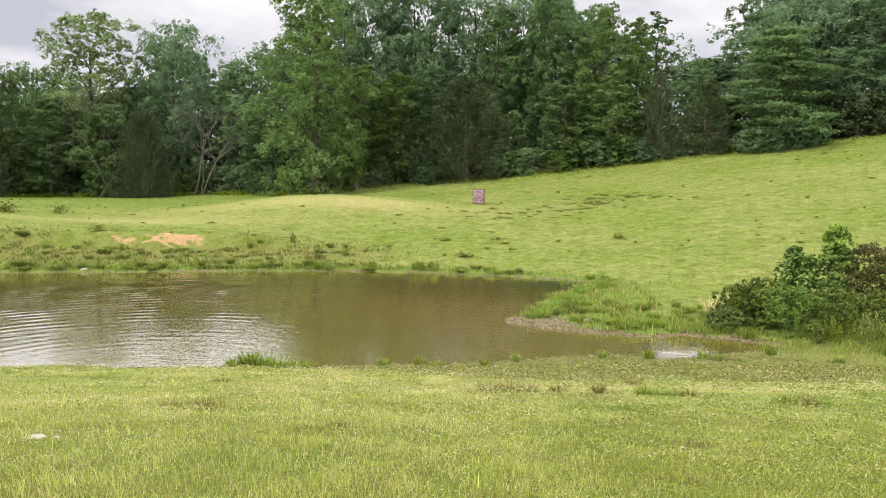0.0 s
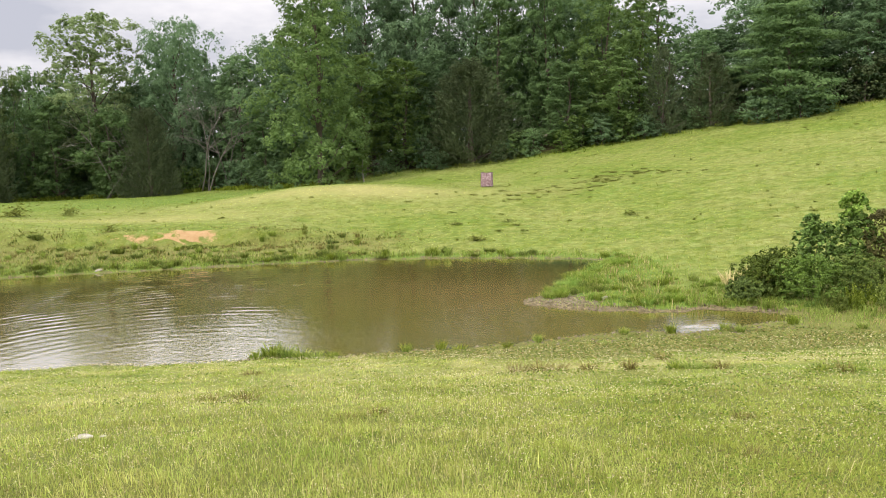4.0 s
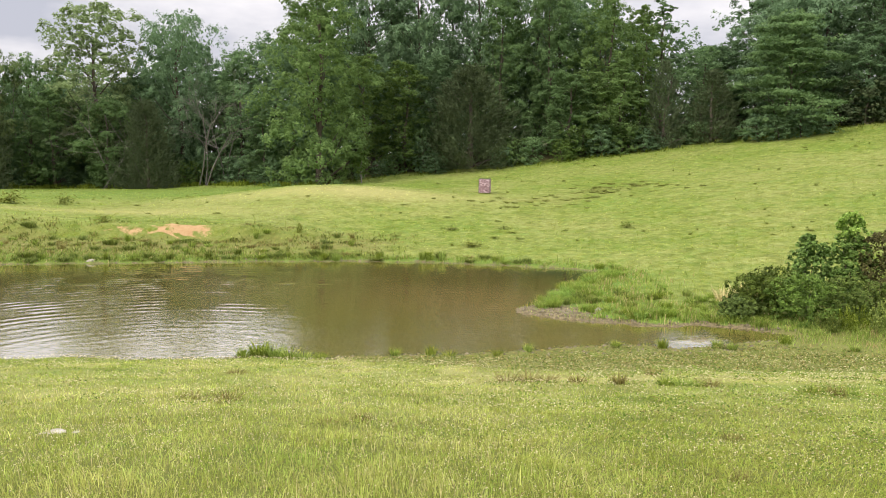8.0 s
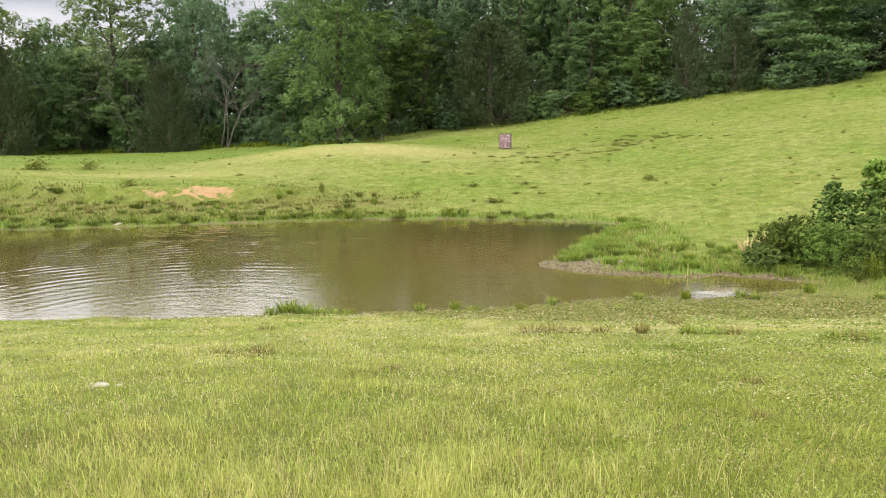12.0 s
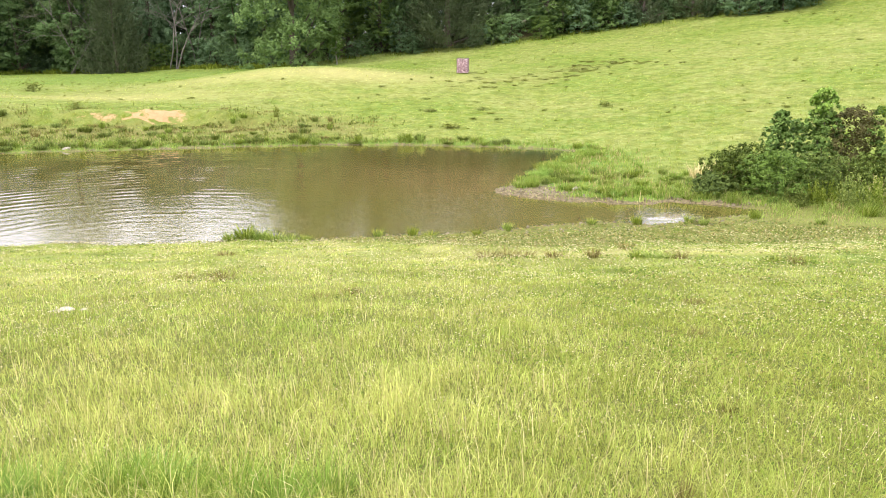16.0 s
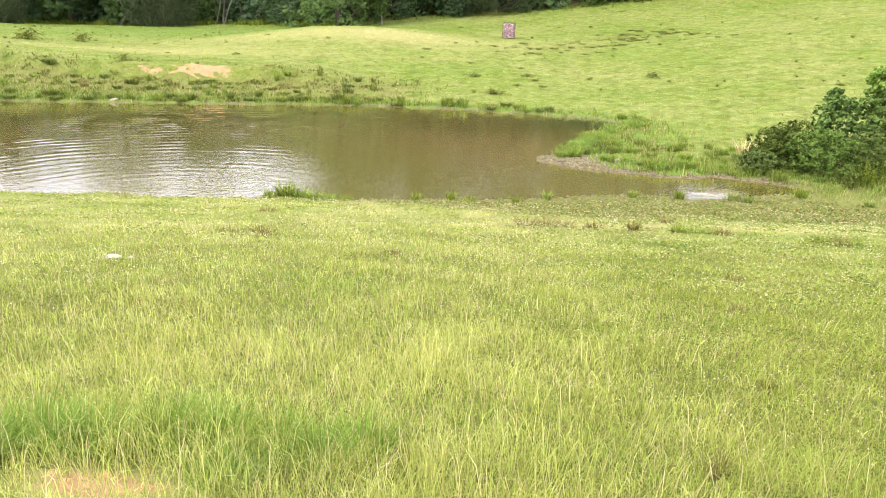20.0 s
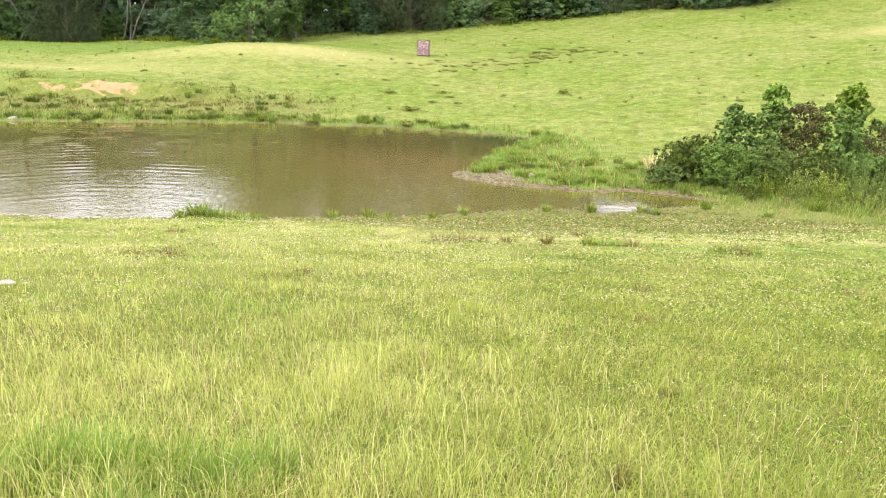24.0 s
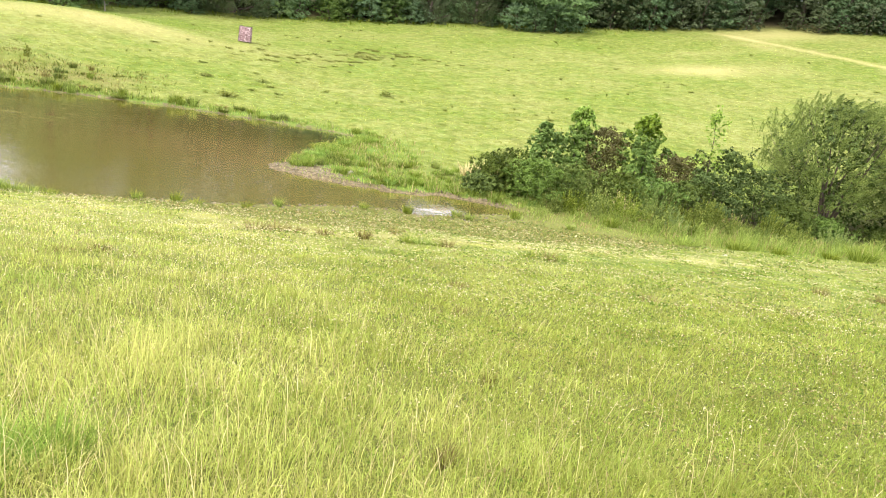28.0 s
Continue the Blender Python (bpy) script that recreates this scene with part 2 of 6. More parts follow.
def make_water():
    k = Nodes("murky_pond_water")
    pos = k.position()
    silt = k.noise(k.stretch(pos, (0.6, 1.0, 1.0)), 0.10, 3.0, 0.5)
    c = k.mix(k.ramp(silt, ((0.3, 0.0), (0.72, 1.0))), (0.094, 0.080, 0.018), (0.142, 0.116, 0.034))
    c = k.mix(k.maths('MULTIPLY', k.attribute("silt"), k.ramp(k.noise(k.stretch(pos, (0.5, 1.2, 1.0)), 0.6, 4.0, 0.6), ((0.35, 0.3), (0.65, 1.0)))), c, (0.222, 0.154, 0.064))
    # darker green patch at the inner end of the cove
    c = k.mix(k.maths('MULTIPLY', k.attribute("inmost"), 0.85), c, (0.030, 0.042, 0.020))
    # fine short ripples where the breeze touches the water, and long low swells that spread from one side
    ripples = k.noise(k.stretch(pos, (1.0, 1.9, 1.0)), 2.6, 3.0, 0.5, 0.8)
    off = k.n.new("ShaderNodeMapping")
    off.inputs["Location"].default_value = (9.5, -23.0, 0.0)
    k.link(pos, off.inputs["Vector"])
    swell = k.n.new("ShaderNodeTexWave")
    swell.wave_type, swell.rings_direction = 'RINGS', 'SPHERICAL'
    k.link(off.outputs["Vector"], swell.inputs["Vector"])
    for key, value in (("Scale", 0.42), ("Distortion", 6.0), ("Detail", 2.5), ("Detail Scale", 0.3)):
        swell.inputs[key].default_value = value
    broken = k.ramp(k.noise(pos, 0.5, 2.0), ((0.40, 0.05), (0.62, 1.0)))
    height = k.maths('ADD', k.maths('MULTIPLY', ripples, k.attribute("ripple")), k.maths('MULTIPLY', swell.outputs["Fac"], k.maths('MULTIPLY', k.attribute("swell"), broken)))
    bump = k.bump(height, 0.7, 0.045)
    p = k.principled(c, 0.04, bump, spec=0.6)
    p.node.inputs["IOR"].default_value = 1.33
    p.node.inputs["Coat Weight"].default_value = 1.0
    p.node.inputs["Coat Roughness"].default_value = 0.03
    p.node.inputs["Coat IOR"].default_value = 1.33
    k.link(bump, p.node.inputs["Coat Normal"])
    return k.done(p)


def make_camo():
    k = Nodes("faded_camouflage_cloth")
    pos = k.local()
    blot = k.noise(k.stretch(pos, (1.0, 1.0, 0.8)), 5.0, 3.0, 0.6, 1.6)
    streak = k.noise(k.stretch(pos, (3.0, 3.0, 1.2)), 4.0, 3.0, 0.6, 1.0)
    c = k.ramp(blot, ((0.38, (0.09, 0.05, 0.055)), (0.46, (0.34, 0.21, 0.225)), (0.53, (0.16, 0.09, 0.10)), (0.61, (0.56, 0.42, 0.44))))
    c = k.mix(k.ramp(streak, ((0.60, 0.0), (0.66, 0.8))), c, (0.60, 0.53, 0.52))
    weave = k.noise(pos, 60.0, 2.0)
    return k.done(k.principled(c, 0.85, k.bump(weave, 0.3, 0.004), spec=0.2))


GROUND = make_ground_material()
BLADES = make_blade_material("meadow_grass_blade", 0.20, 2.0)
RUSHES = make_leaf_material("rank_shore_grass", (0.112, 0.172, 0.020), (0.290, 0.365, 0.066), 0.4)
STRAWS = make_leaf_material("dry_grass_stalk", (0.34, 0.28, 0.11), (0.58, 0.50, 0.25), 0.3)
RUSTY = make_leaf_material("rusty_dock_weed", (0.110, 0.096, 0.026), (0.255, 0.222, 0.070), 0.25)
PETALS = make_leaf_material("clover_flower", (0.56, 0.51, 0.28), (0.76, 0.71, 0.46), 0.3)
YELLOWS = make_leaf_material("yellow_flower", (0.55, 0.45, 0.05), (0.75, 0.62, 0.08), 0.3)
LEAF_MID = make_crown_material("woodland_leaf", (0.076, 0.148, 0.054), (0.215, 0.33, 0.122), 0.5)
LEAF_LIME = make_crown_material("bright_sweetgum_leaf", (0.074, 0.140, 0.034), (0.205, 0.302, 0.078), 0.5)
LEAF_DARK = make_crown_material("dark_woodland_leaf", (0.074, 0.142, 0.064), (0.190, 0.292, 0.130), 0.5)
# haze in front of the tall trees, mixed into a paler, bluer leaf colour
LEAF_HAZED = make_crown_material("hazed_tall_tree_leaf", (0.100, 0.180, 0.088), (0.245, 0.365, 0.180), 0.5)
LEAF_PALE = make_crown_material("pale_woodland_leaf", (0.12, 0.185, 0.062), (0.275, 0.35, 0.14), 0.45)
LEAF_CEDAR_AND_SHADED = make_crown_material("cedar_and_shaded_wood_spray", (0.046, 0.07, 0.03), (0.112, 0.142, 0.062), 0.2, 0.7)
LEAF_SHRUB = make_crown_material("glossy_sapling_leaf", (0.036, 0.082, 0.014), (0.215, 0.335, 0.066), 0.25, 0.45, 0.3, 1.6)
LEAF_OAK = make_crown_material("young_oak_leaf", (0.050, 0.102, 0.022), (0.172, 0.262, 0.062), 0.4, 0.55, 0.3, 0.7)
LEAF_BRAMBLE = make_crown_material("bramble_leaf", (0.032, 0.06, 0.011), (0.15, 0.205, 0.038), 0.22, 0.6, 0.3, 1.6)
LEAF_FORB = make_leaf_material("yellow_green_forb_leaf", (0.105, 0.155, 0.026), (0.28, 0.335, 0.078), 0.4)
LEAF_TIP = make_leaf_material("fresh_tip_leaf", (0.12, 0.22, 0.030), (0.29, 0.42, 0.07), 0.4, 0.4)
LEAF_WILLOW = make_crown_material("grey_green_privet_leaf", (0.092, 0.150, 0.034), (0.310, 0.390, 0.105), 0.45, 0.6, 0.3, 1.1)
# deep shade of the thicket, put into the leaf colour
LEAF_SHADE = make_crown_material("shaded_thicket_leaf", (0.024, 0.046, 0.010), (0.105, 0.155, 0.034), 0.2, 0.6, 0.3, 1.6)
LEAF_PRIVET = make_crown_material("dark_privet_leaf", (0.048, 0.088, 0.021), (0.175, 0.24, 0.062), 0.35, 0.6, 0.3, 0.9)
LEAF_BROWN = make_crown_material("reddish_brown_leaf", (0.050, 0.047, 0.014), (0.128, 0.118, 0.037), 0.2, 0.6, 0.3, 1.6)
LUSH = make_leaf_material("lush_dark_grass", (0.130, 0.225, 0.030), (0.250, 0.370, 0.072), 0.4)
BANKWEED = make_leaf_material("coarse_bank_weed", (0.078, 0.114, 0.022), (0.205, 0.250, 0.056), 0.35)
CLOVER = make_leaf_material("clover_leaf", (0.085, 0.155, 0.024), (0.22, 0.31, 0.055), 0.4)
HOLLOW_LEAF = make_leaf_material("olive_hollow_weed_leaf", (0.150, 0.176, 0.040), (0.250, 0.268, 0.078))
WEED_LEAF = make_leaf_material("pasture_weed_leaf", (0.120, 0.150, 0.028), (0.215, 0.240, 0.056))
BARK = make_bark("grey_brown_bark", (0.045, 0.035, 0.026), (0.16, 0.13, 0.10))
BARK_PALE = make_bark("pale_bleached_bark", (0.10, 0.09, 0.075), (0.30, 0.27, 0.23))
WATER = make_water()
CAMO = make_camo()
ROCK = make_plain("pale_limestone", (0.22, 0.20, 0.15), (0.54, 0.50, 0.41), 9.0)
MUDSTONE = make_plain("brown_mud_clod", (0.080, 0.068, 0.040), (0.270, 0.232, 0.160), 3.0)
POST = make_plain("weathered_post_wood", (0.055, 0.048, 0.038), (0.15, 0.135, 0.11), 14.0)
METAL = make_plain("dull_black_pole", (0.02, 0.02, 0.02), (0.06, 0.06, 0.06), 20.0, 0.5)
CLOD = make_plain("orange_clay_clod", (0.38, 0.19, 0.075), (0.58, 0.36, 0.19), 5.0)


# ---- the lie of the land ----
SHORE = (
    (-14.2, 25.3), (-11.8, 25.9), (-9.1, 26.1), (-6.9, 26.5), (-6.2, 27.5), (-4.4, 26.5), (-1.6, 27.0), (1.5, 27.3), (4.4, 28.2),
    (6.6, 28.7), (8.3, 28.3), (10.3, 28.8), (13.6, 30.3), (10.9, 32.0), (9.1, 31.9), (6.9, 32.3), (4.7, 33.3), (3.2, 34.5),
    (3.9, 35.8), (5.3, 38.4), (6.1, 41.2), (9.1, 45.4), (8.4, 47.0), (6.1, 48.0), (0.6, 49.5), (-6.7, 50.1), (-17.0, 48.8),
    (-22.5, 48.1), (-28.0, 47.4), (-33.0, 48.5), (-42.0, 46.0), (-47.0, 38.0), (-42.0, 29.0), (-28.0, 25.0),
)


def smooth_loop(points, steps=5):
    """A closed Catmull-Rom curve through the points."""
    p = np.array(points, float)
    a, b, c, d = np.roll(p, 1, 0), p, np.roll(p, -1, 0), np.roll(p, -2, 0)
    out = []
    for u in np.arange(steps) / steps:
        out.append(0.5 * (2 * b + (c - a) * u + (2 * a - 5 * b + 4 * c - d) * u**2 + (3 * b - a - 3 * c + d) * u**3))
    return np.stack(out, 1).reshape(-1, 2)


def ripple_noise(x, y, size, seed, waves=7):
    """A soft, cheap noise about 0, from -1 to 1, with features of the given size."""
    r = np.random.RandomState(seed)
    total = np.zeros_like(x, dtype=float)
    for _ in range(waves):
        a, s, p = r.uniform(0, 2 * np.pi), r.uniform(0.6, 1.7) * 2 * np.pi / size, r.uniform(0, 2 * np.pi)
        bend = 0.8 * np.sin((x * np.sin(a) - y * np.cos(a)) * s * 0.6 + p * 2)
        total += np.sin((x * np.cos(a) + y * np.sin(a)) * s + p + bend)
    return total / waves * 1.6


def smoothstep(a, b, v):
    u = np.clip((v - a) / (b - a), 0, 1)
    return u * u * (3 - 2 * u)


LOOP = smooth_loop(SHORE)


def shore_distance(x, y):
    """Metres to the waterline, negative over the water. Far from the pond only roughly."""
    x, y = np.asarray(x, float), np.asarray(y, float)
    flat_x, flat_y = x.ravel(), y.ravel()
    best, inside = np.full(flat_x.shape, 60.0), np.zeros(flat_x.shape, bool)
    near = (flat_x > -75) & (flat_x < 40) & (flat_y > 0) & (flat_y < 80)
    px, py = flat_x[near], flat_y[near]
    far, odd = np.full(px.shape, 60.0), np.zeros(px.shape, bool)
    for (ax, ay), (bx, by) in zip(LOOP, np.roll(LOOP, -1, 0)):
        dx, dy = bx - ax, by - ay
        u = np.clip(((px - ax) * dx + (py - ay) * dy) / (dx * dx + dy * dy), 0, 1)
        far = np.minimum(far, np.hypot(px - ax - u * dx, py - ay - u * dy))
        if dy:
            odd ^= ((ay > py) != (by > py)) & (px < (py - ay) / dy * dx + ax)
    best[near], inside[near] = far, odd
    d = np.where(inside, -best, best)
    d = d + 0.22 * ripple_noise(flat_x, flat_y, 1.9, 5) + 0.10 * ripple_noise(flat_x, flat_y, 0.7, 6)
    return d.reshape(x.shape)


def bell(x, y, cx, cy, wx, wy):
    return np.exp(-(((x - cx) / wx) ** 2) - ((y - cy) / wy) ** 2)


def scarp(x, y):
    """The short steep bank behind the far waterline."""
    foot = 55.2 + 0.07 * (x + 19) + 0.5 * ripple_noise(x, y, 7.0, 14)
    return 0.85 * smoothstep(foot, foot + 2.3, y) * np.exp(-((np.maximum(y - 58, 0) / 9) ** 2)) * (1 - smoothstep(-14, -6, x))


def land(x, y):
    """The height of the ground without the pond: the slope that is stood on, and the hill across."""
    x, y = np.asarray(x, float), np.asarray(y, float)
    back = np.where(y < -4, -4 - 10 * (1 - np.exp((np.minimum(y, -4) + 4) / 10)), y)
    slope = 5.47 - 0.2 * back + 0.0016 * np.clip(x - 14, 0, 32) ** 1.9
    u, v = np.clip(x, -70, 100) / 50, (np.clip(y, 0, 126) - 75) / 50
    hill = (1.843 + 2.320 * u + 2.764 * v + 2.677 * u * u + 2.582 * u * v - 0.222 * v * v
            - 0.081 * u**3 - 1.209 * u * u * v + 0.783 * u * v * v + 1.111 * v**3)
    hill += 1.94 * bell(x, y, -12, 79, 13, 9) + scarp(x, y)
    hill -= 0.45 * bell(x, y, 14, 61, 9, 9)
    k = 2.2
    m = np.maximum(slope, hill)
    return m + np.log(np.exp(k * (slope - m)) + np.exp(k * (hill - m))) / k


def height(x, y, d=None):
    x, y = np.asarray(x, float), np.asarray(y, float)
    d = shore_distance(x, y) if d is None else d
    dry_land = np.maximum(land(x, y), 0.16) + 0.05 * ripple_noise(x, y, 6.0, 11) + 0.025 * ripple_noise(x, y, 1.6, 12)
    k = smoothstep(0.0, 3.2, d)
    lip = np.where(y > 30.5, 0.13, 0.035) * smoothstep(0.0, 0.35, d) * (1 - k)
    above = lip + k * dry_land
    below = -1.1 * smoothstep(0.0, 6.0, -d) - 0.02
    return np.where(d > 0, above, below)


def height_at(x, y):
    return float(height(np.array([x]), np.array([y]))[0])


# ---- mesh helpers ----
def mesh_of(name, verts, quads=None, tris=None, material=None, smooth=False):
    """A mesh from arrays of points and of corners."""
    me = bpy.data.meshes.new(name)
    verts = np.asarray(verts, np.float32)
    quads = np.zeros((0, 4), np.int32) if quads is None else np.asarray(quads, np.int32)
    tris = np.zeros((0, 3), np.int32) if tris is None else np.asarray(tris, np.int32)
    loops = np.concatenate([quads.ravel(), tris.ravel()])
    totals = np.concatenate([np.full(len(quads), 4), np.full(len(tris), 3)]).astype(np.int32)
    me.vertices.add(len(verts))
    me.vertices.foreach_set("co", verts.ravel())
    me.loops.add(len(loops))
    me.loops.foreach_set("vertex_index", loops.astype(np.int32))
    me.polygons.add(len(totals))
    me.polygons.foreach_set("loop_start", np.concatenate([[0], np.cumsum(totals)[:-1]]).astype(np.int32))
    me.polygons.foreach_set("use_smooth", np.full(len(totals), smooth))
    me.update(calc_edges=True)
    me.validate()
    if material:
        me.materials.append(material)
    return me


def part_of(name, me, parent, label=""):
    ob = new(name, me)
    ob.parent = parent
    if name in ("crown", "bare_crown", "foliage", "inner_foliage", "fresh_growth", "leaf_tuft", "stalk_mass", "twig_mass"):
        tagged(ob, kind="stuff")
    return tagged(ob, label) if label else ob


def float_layer(me, name, values):
    layer = me.attributes.new(name, 'FLOAT', 'POINT')
    layer.data.foreach_set("value", np.asarray(values, np.float32))


def tubes(lines, sides=6):
    """Tapered round limbs: each line is a list of (point, radius). Returns points and quads."""
    verts, quads, base = [], [], 0
    ring = np.arange(sides) * 2 * np.pi / sides
    for line in lines:
        pts = np.array([p for p, _ in line], float)
        ways = np.gradient(pts, axis=0)
        for n, ((_, r), w) in enumerate(zip(line, ways)):
            w = w / (np.linalg.norm(w) + 1e-9)
            a = np.cross(w, (0.3, 0.9, 0.1) if abs(w[2]) > 0.8 else (0, 0, 1))
            a /= np.linalg.norm(a) + 1e-9
            b = np.cross(w, a)
            verts.append(pts[n] + r * (np.cos(ring)[:, None] * a + np.sin(ring)[:, None] * b))
            if n:
                i = np.arange(sides)
                j = (i + 1) % sides
                quads.append(np.stack([base + i, base + j, base + sides + j, base + sides + i], 1))
                base += sides
        base += sides
    return np.concatenate(verts), np.concatenate(quads)


# ---- the ground: one sheet to the horizon ----
def ground_marks(x, y, d):
    """How much of straw, rank green, rust, clay, mud, fallen leaves and painted shade lies at a place."""
    r, az = np.hypot(x, y), np.degrees(np.arctan2(x, y))
    n1, n2, n3 = ripple_noise(x, y, 9.0, 21), ripple_noise(x, y, 2.6, 22), ripple_noise(x, y, 0.8, 23)
    band = 17.4 + 0.05 * x + 0.5 * n1
    straw = 0.75 * np.exp(-(((y - band) / 1.25) ** 2)) * smoothstep(-1.0, 4.0, x) * (1 - smoothstep(13, 19, x)) * (0.7 + 0.3 * n3)
    straw += (0.16 + 0.28 * (1 - smoothstep(4.5, 9, r)) + 0.32 * smoothstep(-0.2, 1.1, ripple_noise(x, y, 3.4, 24) + 0.4 * n3)) * (r < 24) * (1 - smoothstep(-1, 6, x))
    straw += 0.55 * bell(x, y, -10, 76, 15, 3.2) + 0.4 * bell(x, y, -26, 68, 14, 3.5)
    straw += 0.7 * bell(x + 1.5 * n2, y, 52.0, 76.8, 6.6, 3.4) + 0.25 * bell(x + n2, y, 60, 88, 6, 1.5)
    track = 74.3 - 0.0058 * (y - 76) ** 2 + 0.3 * n2
    straw += 0.7 * np.exp(-(((x - track) / 0.7) ** 2)) * smoothstep(64, 70, y) * (1 - smoothstep(99, 104, y))
    straw += 0.6 * bell(x, y, 79, 99, 10, 5) + 0.35 * bell(x, y, 70, 90, 2.0, 5)
    broad = 0.55 + 0.95 * (1 - smoothstep(-16, -4, x) * smoothstep(43, 47, y))
    rank = np.exp(-(((d - 0.6 * broad - 0.3) / broad) ** 2)) * (d > 0) * smoothstep(30.2, 33, y) * (0.8 + 0.3 * n2)
    rank += 0.3 * bell(x, y, 8.5, 38.5, 3.0, 5.5)
    # darker green in the hollow behind the mound: the wood's shade as ground colour
    rank += 0.5 * bell(x, y, -42, 94, 30, 12) + 0.3 * bell(x, y, -20, 100, 12, 8)
    rust = 1.15 * np.exp(-(((d - 4.6) / 3.4) ** 2)) * smoothstep(44, 48, y) * (1 - smoothstep(-7, -1, x)) * (0.75 + 0.35 * n2)
    rust += 0.6 * bell(x + n2, y + n3, 16.2, 80, 4.5, 2.2) * (0.7 + 0.5 * n3) + 0.35 * bell(x + n2, y, 11.0, 74.8, 3.0, 1.2)
    reach = 1.6 + 6.6 * smoothstep(-6, 3, x) + 0.8 * n2
    scrub = (1 - smoothstep(reach - 1.5, reach + 0.4, d)) * (y < 31) * (0.75 + 0.25 * n3) * (1 - smoothstep(15, 22, x))
    scrub = scrub + 0.3 * smoothstep(0, 6, x) * (1 - smoothstep(13, 18, r)) * smoothstep(-0.6, 0.7, n2 + 0.4 * n3)
    scrub = scrub + 0.65 * smoothstep(0.7, 1.15, ripple_noise(x, y, 3.6, 71) + 0.45 * n3) * smoothstep(4, 7, r) * (1 - smoothstep(15, 20, r))
    scrub = scrub + 0.32 * smoothstep(0.5, 2.8, x) * (1 - smoothstep(5, 9, r)) * (0.6 + 0.4 * n3)
    # the darkened ground under the blades, only close by
    shaded_thatch = 0.85 * (1 - smoothstep(6, 17, r))
    clay = (1.3 * bell(x + 0.5 * n3, y + 0.3 * n3, -18.5, 57.0, 2.4, 0.9) + 0.85 * bell(x + 0.7 * n3, y + 0.3 * n2, -22.4, 56.3, 1.5, 0.6)) * (0.8 + 0.35 * n3)
    clay += 1.15 * bell(x + 0.16 * n3, y + 0.05 * n2, -1.60, 2.68, 0.34, 0.17) + 0.75 * bell(x, y, -2.5, 3.55, 0.35, 0.12)
    mud = (1 - smoothstep(0.08, 0.45, d + 0.2 * n3)) * np.where(y > 44, 0.55, 1.0) + 1.2 * bell(x, y, 4.8, 34.0, 2.1, 1.9) * (0.75 + 0.5 * n3)
    mud += 0.45 * np.exp(-(((d - 0.9) / 0.9) ** 2)) * (y < 31) * (0.7 + 0.6 * n3)
    litter_and_shade = smoothstep(0, 5, r - wood_edge(az) - 1.0 + 0.5 * n2)
    # dark ground strip below the thicket, painting the shade under its bushes
    litter_and_shade = litter_and_shade + 0.9 * smoothstep(22, 25, x) * (1 - smoothstep(46, 50, x)) * np.exp(-(((y - 32.0 + 0.33 * (x - 28)) / 2.4) ** 2))
    clip = lambda v: np.clip(v, 0, 1)
    return {"straw": clip(straw), "rank": clip(rank), "rust": clip(rust), "scrub": clip(scrub * (1 - clip(clay))), "shaded_thatch": clip(shaded_thatch * (1 - clip(clay))), "clay": clip(clay - 0.15), "mud": clip(mud), "litter_and_shade": clip(litter_and_shade)}


def wood_edge(az):
    """How far off the wood begins, by the compass from the place that is stood on."""
    return np.interp(az, (-60, -29, -17, -9.5, -3.5, 3, 12, 20, 29, 35, 45, 53, 70), (128, 125, 118, 105, 111, 109, 112, 116, 120, 128, 131, 122, 100))


def make_ground():
    r = np.concatenate([np.geomspace(0.4, 12, 70), np.arange(12.25, 62, 0.33), np.arange(62, 134, 1.0), np.geomspace(135, 1500, 22)])
    az = np.radians(np.concatenate([np.arange(-48, 78, 0.36), np.arange(78, 312, 4.0)]))
    rr, aa = np.meshgrid(r, az, indexing="ij")
    x, y = rr * np.sin(aa), rr * np.cos(aa)
    d = shore_distance(x, y)
    z = height(x, y, d)
    near = np.clip((60 - rr) / 50, 0, 1)
    z = z + near * (d > 0.3) * 0.012 * ripple_noise(x, y, 0.35, 31)
    z = z + 0.22 * ripple_noise(x, y, 2.6, 33) * (bell(x, y, 16.5, 79, 5.5, 3.0) + 0.7 * bell(x, y, 7.5, 74.5, 5.0, 2.2)) + 0.10 * ripple_noise(x, y, 1.3, 34) * bell(x, y, -19, 56.8, 5.5, 1.6)
    n, m = len(r), len(az)
    verts = np.concatenate([np.stack([x, y, z], -1).reshape(-1, 3), [[0, 0, height_at(0, 0)]]])
    i, j = np.meshgrid(np.arange(n - 1), np.arange(m), indexing="ij")
    k = (j + 1) % m
    quads = np.stack([i * m + j, (i + 1) * m + j, (i + 1) * m + k, i * m + k], -1).reshape(-1, 4)[:, ::-1]
    cap = np.stack([np.full(m, n * m), (np.arange(m) + 1) % m, np.arange(m)], 1)
    me = mesh_of("ground", verts, quads, cap, GROUND, smooth=True)
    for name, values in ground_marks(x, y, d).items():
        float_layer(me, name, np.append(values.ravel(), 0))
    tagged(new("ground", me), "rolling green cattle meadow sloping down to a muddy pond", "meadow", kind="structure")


make_ground()


